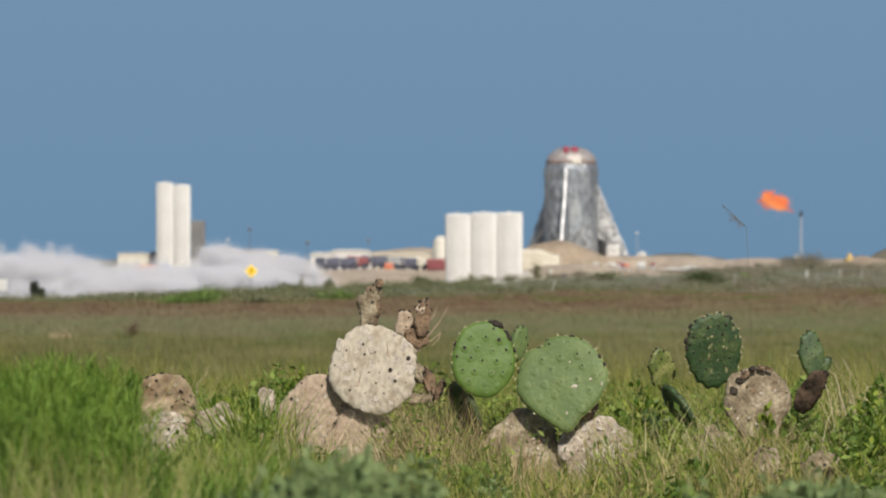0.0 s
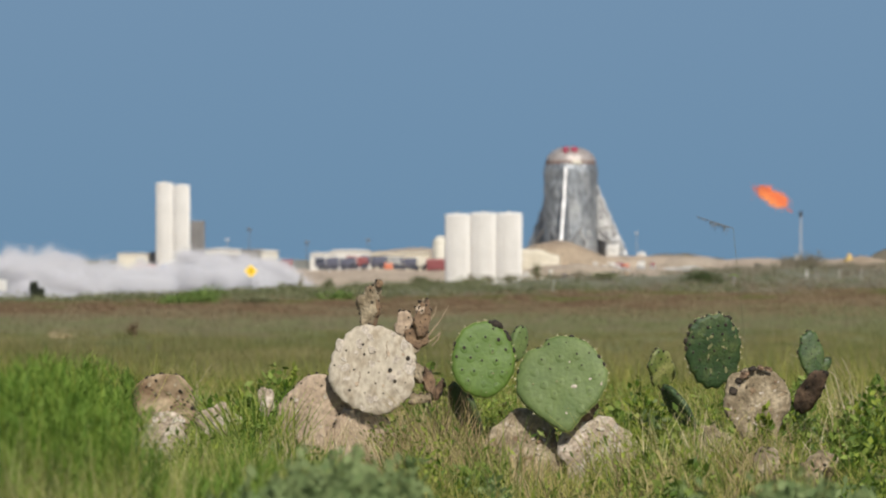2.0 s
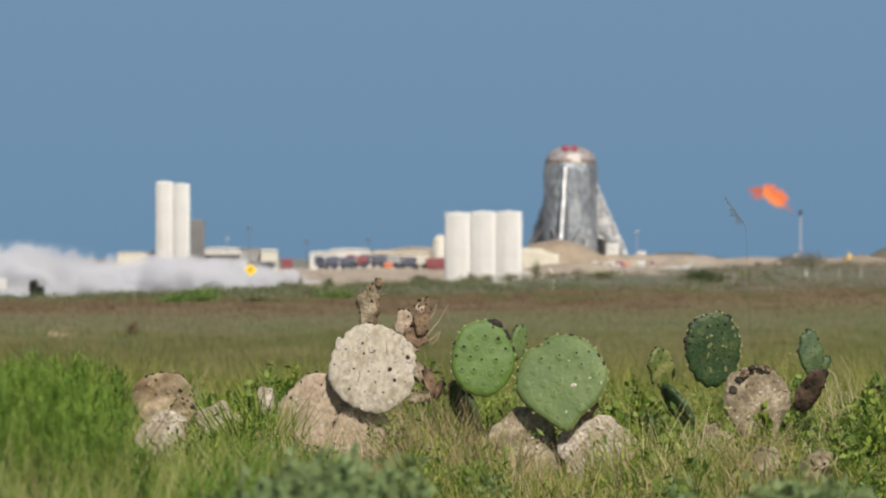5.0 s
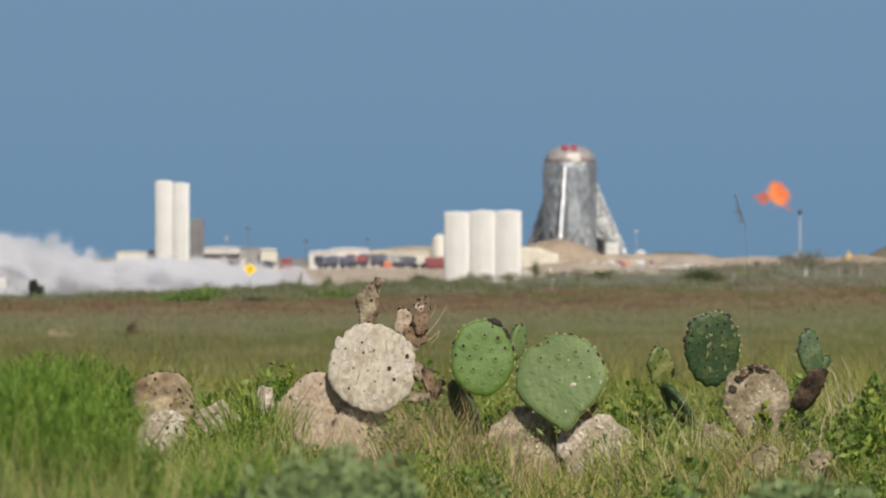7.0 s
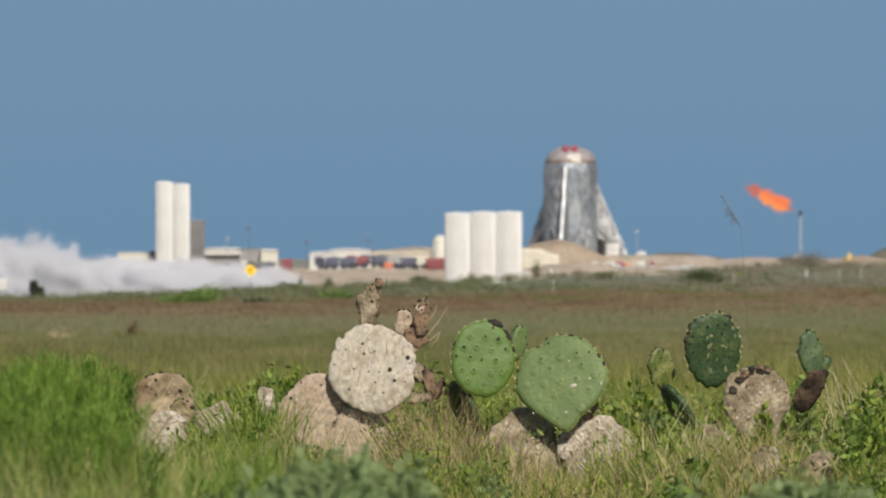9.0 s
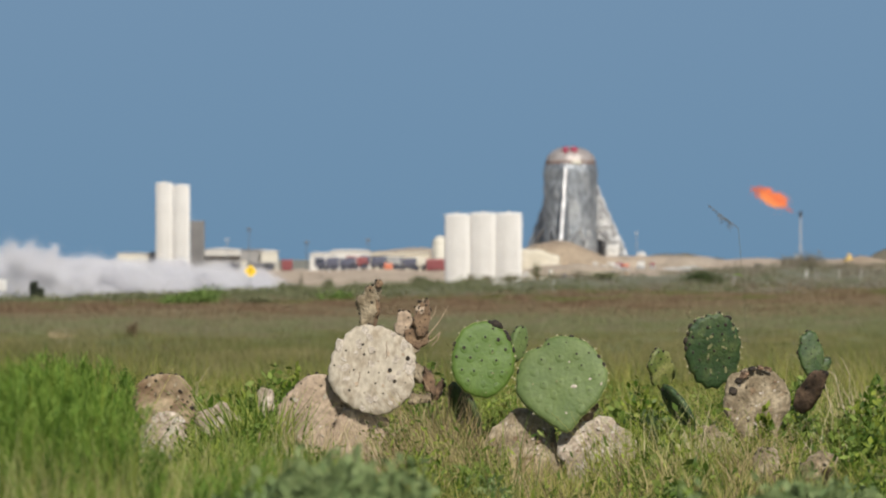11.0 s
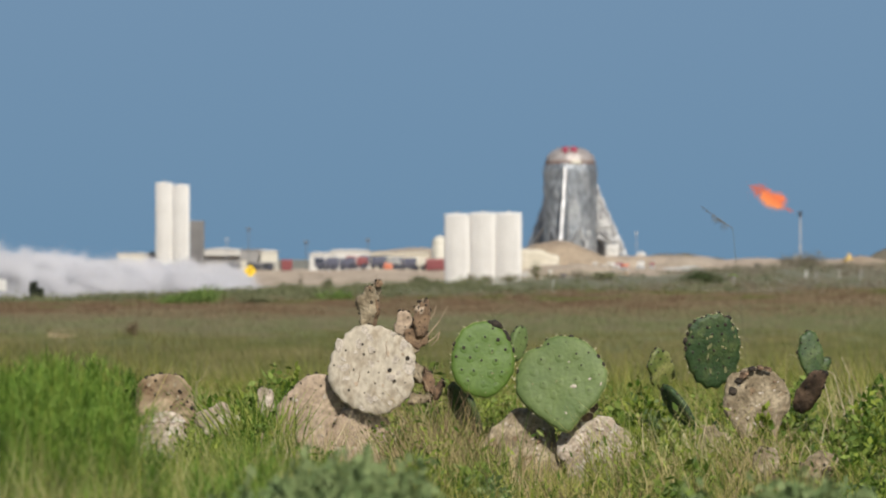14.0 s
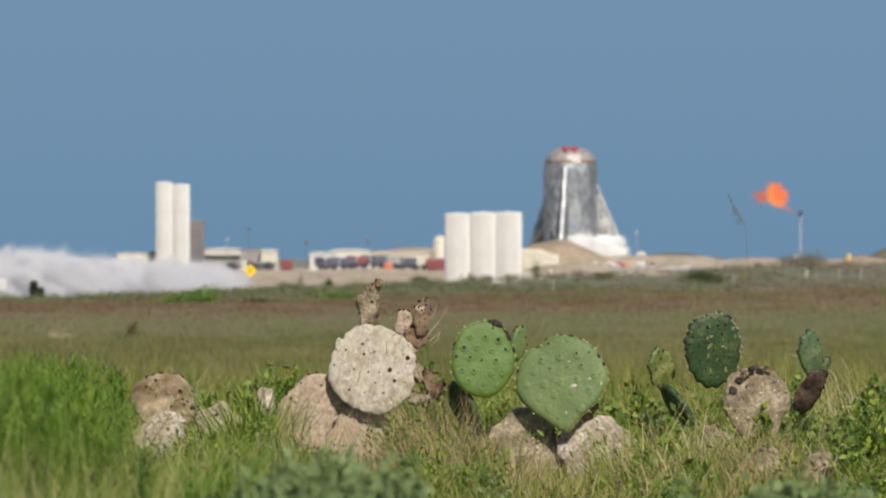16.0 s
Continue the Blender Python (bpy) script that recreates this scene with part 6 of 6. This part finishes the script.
        n = len(pts)
        soup("foliage", *blades(pts[:, 0], pts[:, 1], pts[:, 2], r2.uniform(.008, .026, n), .002, .8, r2), FEATHER if i % 14 % 3 else FEATHERDEEP, t)
        SWAY.append((t, 4.5 if px < 260 else 3, r2.uniform(0, 1.5), 1.0))
    # grey-green sage plants close to the camera
    for i, (px, row, y, w) in enumerate(((500, 790, 12.2, .08), (560, 772, 12, .09), (620, 770, 12.5, .09), (680, 776, 12.2, .08), (720, 815, 12.5, .055), (1420, 798, 12.6, .055), (1365, 826, 12.4, .04),
                                         (1210, 846, 12.6, .04), (590, 810, 11.6, .1), (660, 812, 11.5, .08), (530, 820, 11.6, .07), (1465, 835, 12.2, .035), (1540, 850, 12, .035))):
        x, top = reach(px, row, y)
        r7 = np.random.default_rng(700 + i)
        b = thing("sage_plant", (x, y, float(lie(x, y))), "soft grey-green sage plant", "plant")
        bm, pts = bmesh.new(), []
        for j in range(16):
            a, r = r7.uniform(0, 2 * math.pi), math.sqrt(r7.random())
            q = Vector((math.cos(a) * r * w, math.sin(a) * r * w, max(.1, top - .05 * r * r - r7.uniform(0, .05))))
            rod(bm, (q.x * .3, q.y * .3, -.02), q, .003, .0015, 5)
            pts += [np.array(q) * f + r7.normal(0, .008, 3) for f in r7.uniform(.72, 1, 60)]
        part("stem", bm, SAGE, b)
        soup("foliage", *leaves(np.array(pts), r7.uniform(.010, .024, len(pts)), r7, .9, .26), SAGE, b)
        SWAY.append((b, 2, i, 1))
    for i, (px, row, y) in enumerate(((405, 800, 26.3), (440, 725, 27.3), (345, 785, 27.3), (560, 800, 26.8), (690, 752, 27.3), (712, 770, 27.2))):
        x = (px - 784) / 16800 * y
        g = float(lie(x, y))
        b = bush("leafy_weed", x, y, .12, 4 + (458 - row) / 16800 * y - g, WEEDBRIGHT if i % 2 else WEED, "upright weed with small green leaves", 620, .015, 800 + i, "weed")
        SWAY.append((b, 3, i * 2, 1))


build_tufts()

# tall dry reed, bent over by the wind
REED_AT = (1.471, 45.0)
reed = thing("reed", on(*REED_AT), "tall thin dry reed with a drooping seed head", "reed")
KNEE = 4.15 - float(lie(*REED_AT))
bm = bmesh.new()
knee_x = -0.035
sweep(bm, [(knee_x * (i / 8) ** 1.5, 0, KNEE * i / 8) for i in range(9)], [.0018 - .0001 * i for i in range(9)], 6)
part("stem", bm, REEDSTEM, reed)
part("leaf", rod(rod(bmesh.new(), (knee_x * .62, 0, KNEE * .775), (knee_x * .62 - .022, 0, KNEE * .786), .002, .0035, 4), (knee_x * .62 - .022, 0, KNEE * .786), (knee_x * .62 - .05, 0, KNEE * .782), .0035, .001, 4), FEATHER, reed)
bm = bmesh.new()
HEAD = 0.182
rod(bm, (0, 0, 0), (0, 0, HEAD), .002, .001, 6)
rng = np.random.default_rng(9)
for i in range(46):
    f = rng.uniform(.12, 1)
    d = rng.uniform(.015, .05) * (1.15 - f)
    rod(bm, (0, 0, HEAD * f), (-d * rng.uniform(.3, 1.2), d * rng.uniform(-.5, .5), HEAD * f + d * rng.uniform(-.9, .6)), .0014, .0006, 4)
reed_head = part("seed_head", bm, REED, reed, at=pose(knee_x, 0, KNEE))


# ---------------------------------------------------------------- vapour and flame, in rigid pieces
def flecks(name, n, radii, size, mat, seed, lumps=9, fill=.55, halo=.3):
    """A cloud of tiny flakes, dense in its lumps and loose at its edge."""
    rng = np.random.default_rng(seed)
    c = rng.normal(0, .42, (lumps, 3))
    r = rng.uniform(.28, fill, lumps)
    w = r ** 2 / (r ** 2).sum()
    pick = rng.choice(lumps, n, p=w)
    d = rng.normal(0, 1, (n, 3))
    d /= np.linalg.norm(d, axis=1)[:, None]
    p = (c[pick] + d * (r[pick] * rng.random(n) ** .45)[:, None]) * np.array(radii)
    loose = rng.random(n) < halo
    p[loose] = (c[pick[loose]] + d[loose] * (r[pick[loose]] * (.6 + .6 * np.abs(rng.normal(0, 1, loose.sum()))))[:, None]) * np.array(radii)
    face = np.array(SUNWAY) + np.array([0, -1, 0]) + rng.normal(0, .4, (n, 3))
    face /= np.linalg.norm(face, axis=1)[:, None]
    a = np.cross(face, rng.normal(0, 1, (n, 3)))
    b = np.cross(face, a)
    a *= (size * rng.uniform(.6, 1.3, n) / np.linalg.norm(a, axis=1))[:, None]
    b *= (size * rng.uniform(.6, 1.3, n) / np.linalg.norm(b, axis=1))[:, None]
    v = np.stack([p + a, p - a * .5 + b, p - a * .5 - b], 1).reshape(-1, 3)
    me = soup(name, v, np.arange(3 * n).reshape(-1, 3), mat)
    return me


cloud = thing("vapour_cloud", (0, 1300, 0), "cold white vapour drifting low along the ground", "vapour", kind="stuff")
PUFF = [flecks("puff", 56000, (4.6, 4.0, 2.5), .056, VAPOUR, 40 + i, 16, .46, .5) for i in range(5)]
PUFFS = []
rng = np.random.default_rng(77)
WIND = 1.4


def puff_rows(x, z, y, born, climb):
    """Drifts with the wind and climbs once past the tall tanks; before its time it waits under the ground at the vent."""
    rows, far = [], (1300 + y) / 1300
    for t in np.arange(0, 16.01, 1.0):
        age = t - born
        lift = 0 if age >= 1 or born == 0 else (-6 if age <= 0 else -6 * (1 - age) ** 2)
        at = x - (WIND * max(0, age) if born > 0 else WIND * t)
        rise = float(np.interp(t, (0, 4, 7, 9.5, 12, 16), (.7, .5, 1, 1, .6, .75)))
        lift += climb * rise * min(8.5, max(0, -46 * far - at)) if climb > 0 else climb * t
        rows.append((float(t), pose(at + .25 * math.sin(t * .9 + y), y, z + lift, 12 * math.sin(t * .23 + x), t * 1.5, 10 * math.sin(t * .2 + y))))
    return rows


def add_puff(x, z, y, born, climb):
    src = PUFF[len(PUFFS) % 5]
    if len(PUFFS) < 5:
        ob = src
    else:
        ob = new("puff", src.data)
    ob.parent = cloud
    PUFFS.append((ob, puff_rows(x, z, y, born, climb)))


def build_vapour():
    # the bank that already lies there
    for i in range(92):
        y = rng.uniform(-200, 150)
        far = (1300 + y) / 1300
        x = rng.uniform(-74, -19.5) * far
        z = float(lie(x, 1300 + y)) + rng.uniform(-.6, 1.0)
        if -33 * far < x < -23 * far:
            z += .45
        add_puff(x, z, y, 0, .01 + .52 * rng.random() ** 3)
    for x, y, up in ((-23.5, -20, 1.5), (-25, 40, 1.9), (-26.5, -60, 1.5), (-28, 10, 2.4), (-30, 60, 1.5), (-26, -10, 3.0), (-24, 30, 2.7), (-21, -40, 2.0), (-20, 20, 1.6), (-29.5, -30, 3.2)):
        add_puff(x * (1300 + y) / 1300, float(lie(x, 1300)) + up + .5 * math.sin(x), y, 0, -.02 - .1 * up)
    # what the vents still give off
    for i in range(62):
        born = i / 62 * 15.5
        y = rng.uniform(-200, 150)
        far = (1300 + y) / 1300
        x = (-18.5 - 6 * step(born, 6, 12) - 22 * rng.random() ** 1.5) * far
        add_puff(x, float(lie(x, 1300 + y)) + rng.uniform(-.9, 1.3 - 1.3 * born / 15.5), y, born + .01, .01 + .5 * rng.random() ** 3)


build_vapour()
# loose wisps that rise out of the bank
WISP = [flecks("wisp", 8000, (1.7, 1.3, 2.6), .055, VAPOUR, 140 + i, 12, .5, .8) for i in range(3)]
for i in range(40):
    ob = WISP[i] if i < 3 else new("wisp", WISP[i % 3].data)
    ob.parent = cloud
    y = rng.uniform(-60, 60)
    far = (1300 + y) / 1300
    PUFFS.append((ob, puff_rows(rng.uniform(-72, -19) * far, float(lie(-40, 1300 + y)) + rng.uniform(.6, 1.7), y, 0, rng.uniform(.2, .5))))
vent = thing("engine_vapour", (24.867, 1491.6, 5.243), "dense white vapour bursting out at the rocket's foot", "vapour", kind="stuff")
VENT = []
for i, (u, w, z, born) in enumerate(((.6, 1, .1, 15.45), (-1.2, 1, .3, 15.5), (1.9, .9, -.1, 15.55), (-3.2, 1.0, .9, 15.7), (-.4, 1.2, 1.0, 15.75), (2.2, .9, .4, 15.8), (-4.3, 1, 1.3, 15.8), (1.2, 1, 1.1, 15.85))):
    ob = flecks("puff", 15000, (2.1, 1.0, 1.4), .06, STEAM, 60 + i, 12, .5, .5)
    ob.parent = vent
    VENT.append((ob, [(0, pose(u + 1, 6, -9)), (born - .15, pose(u + .8, 3, -6)), (born + .1, pose(u + .3, 0, z - .7)), (16, pose(u, 0, z, 0, 8, 0))]))

flame = thing("flare_flame", (55.357, 1500, 11.679), "orange gas flame blown sideways off the flare stack", "flame", kind="stuff")
FLAMES = {}
for k, (n, radii, size, mat, seed) in {"core": (4200, (1.7, 1.1, 1.1), .065, FLAME, 81), "upper": (2400, (1.45, 1.0, 1.0), .065, FLAME, 82),
                                       "middle": (3400, (1.6, 1.1, 1.05), .065, FLAME, 85), "tail": (1000, (1.7, .9, 1.0), .06, FLAMETHIN, 83), "root": (120, (1.0, .4, .34), .055, FLAMETHIN, 84)}.items():
    FLAMES[k] = flecks("tongue", n, radii, size, mat, seed, 11, .6, .45)
    FLAMES[k].parent = flame

# the flame's rows: seconds, then how far right of and above the burner core, upper part and tail lie, in units of 9 cm
TONGUES = ((0, -27, 11, -42, 22, -50, 14), (.5, -29, 18, -45, 32, -62, 46), (1, -34, 19, -48, 26, -66, 36), (1.5, -32, 20, -28, 38, -78, 40),
           (2, -28, 16, -46, 31, -58, 35), (2.5, -31, 16, -42, 17, -68, 36), (3, -34, 16, -36, 33, -68, 29), (3.5, -30, 19, -44, 21, -64, 24),
           (4, -28, 21, -56, 41, -78, 31))
TONGUES += ((4.6, -30, 18, -44, 30, -62, 26), (5.2, -28, 17, -40, 32, -66, 34), (5.9, -31, 20, -46, 26, -60, 38),
           (6.5, -26, 19, -30, 24, -59, 29), (7, -26, 19, -26, 34, -54, 19), (7.5, -29, 19, -32, 29, -47, 19), (8, -28, 19, -43, 32, -58, 25),
           (8.5, -34, 22, -41, 40, -66, 39))
TONGUES += ((9, -23, 8, -47, 23, -70, 35), (9.7, -29, 18, -44, 30, -60, 30), (10.4, -31, 19, -40, 33, -66, 28),
           (11, -29, 16, -45, 27, -62, 34), (11.5, -30, 17, -42, 29, -80, 25), (12, -33, 12, -46, 27, -56, 17), (12.5, -31, 15, -54, 20, -64, 35),
           (13, -29, 12, -32, 20, -64, 28))
TONGUES += ((13.5, -32, 10, -42, 17, -52, 20), (14, -31, 15, -44, 24, -62, 37), (14.5, -24, 16, -40, 29, -62, 29),
           (15, -32, 15, -37, 31, -56, 10), (15.5, -22, 13, -40, 18, -51, 24), (16, -30, 18, -30, 35, -57, 24))
# the reed's tip: seconds, right of and above the knee in units of 2.68 mm
TIPS = ((0, -39, 49), (.1, -37, 64), (.3, -49, 36), (.4, -37, 68), (.5, -41, 64), (.7, -6, 64), (.8, -22, 58), (.9, -55, 39), (1, -75, 24),
        (1.2, -70, 39), (1.5, -26, 62), (2, -78, 32), (2.5, -87, 41), (3, -34, 16), (3.5, -90, 54), (4, -90, 52), (4.6, -50, 56), (5.2, -30, 62),
        (5.8, -60, 44), (6.5, -41, 52), (7, -17, 64), (7.5, -36, 68), (8, -42, 62), (8.5, 0, 49), (9, -39, 76))
TIPS += ((9.7, -50, 60), (10.4, -30, 66),
        (11, -60, 50), (11.5, -53, 48), (12, -52, 58), (12.5, -55, 64), (13, 6, 82), (13.5, -18, 80), (14, -70, 48), (14.5, -57, 61), (15, -48, 48),
        (15.5, -46, 53), (16, -28, 81))
# how hard the gusts press the grass over
GUST = ((0, -.6), (.25, -.8), (.55, .2), (.9, 1), (1.15, .6), (1.5, -1), (1.85, .8), (2.2, -.3), (2.65, .9), (3, .7), (3.5, 1), (4, .6), (4.5, -.4),
        (5, .6), (5.5, -.3), (6, .5), (6.5, .3), (7, .8), (7.5, .2), (8, .5), (8.5, -.2), (9, .1), (9.5, .7), (10, -.4), (10.5, .5), (11, .1), (11.5, .3),
        (12, .4), (12.5, .9), (13, .5), (13.5, .2), (14, -.1), (14.5, -.7), (15, .2), (15.5, .4), (16, .8))


def motions():
    for ob, rows in PUFFS + VENT:
        walk(ob, rows)
    unit = 0.089
    for j, k in enumerate(("core", "upper", "tail")):
        rows = []
        for r in TONGUES:
            u, v = r[1 + 2 * j] * unit, r[2 + 2 * j] * unit
            a = math.degrees(math.atan2(v, -u)) * (1, .8, .6)[j]
            rows.append((r[0], pose(u, 0, v, 14 * math.sin(r[0] * 7 + j), a, 12 * math.sin(r[0] * 5 + j))))
        walk(FLAMES[k], rows)
    walk(FLAMES["middle"], [(r[0], pose((r[1] + r[3]) / 2 * unit, 0, (r[2] + r[4]) / 2 * unit, 12 * math.sin(r[0] * 6), 30, 0)) for r in TONGUES])
    walk(FLAMES["root"], [(t, pose(-.8, 0, .3, 0, 22 + 9 * math.sin(t * 4), 0)) for t in (i * .5 for i in range(33))])
    one = 0.003
    lean, nod = [], []
    for t, u, v in TIPS:
        u, v = u * one, (v - 13) * one
        far = math.hypot(u, v)
        if far > HEAD:
            over = math.copysign(min(abs(u), math.sqrt(HEAD ** 2 - min(v, .86 * HEAD) ** 2)), u)
            v = math.sqrt(HEAD ** 2 - over ** 2)
        else:
            over = u
        shift, bow = u - over, math.degrees(math.acos(min(1, far / HEAD)))
        tip = math.degrees(math.asin(max(-.2, min(.2, shift / KNEE))))
        lean.append((t, pose(*on(*REED_AT), 0, tip, 0)))
        nod.append((t, pose(knee_x, 0, KNEE, bow, math.degrees(math.atan2(over, v)) - tip, 0)))
    walk(reed, lean)
    walk(reed_head, nod)
    for ob, swing, phase, rate in SWAY:
        at = ob.matrix_world.translation.copy()
        rows = []
        for t, g in GUST:
            a = -swing * (g * .8 + .35 * math.sin(t * 5.1 * rate + phase))
            rows.append((t, pose(*at, .25 * swing * math.sin(t * 3.3 + phase), a, 0)))
        walk(ob, rows)


motions()
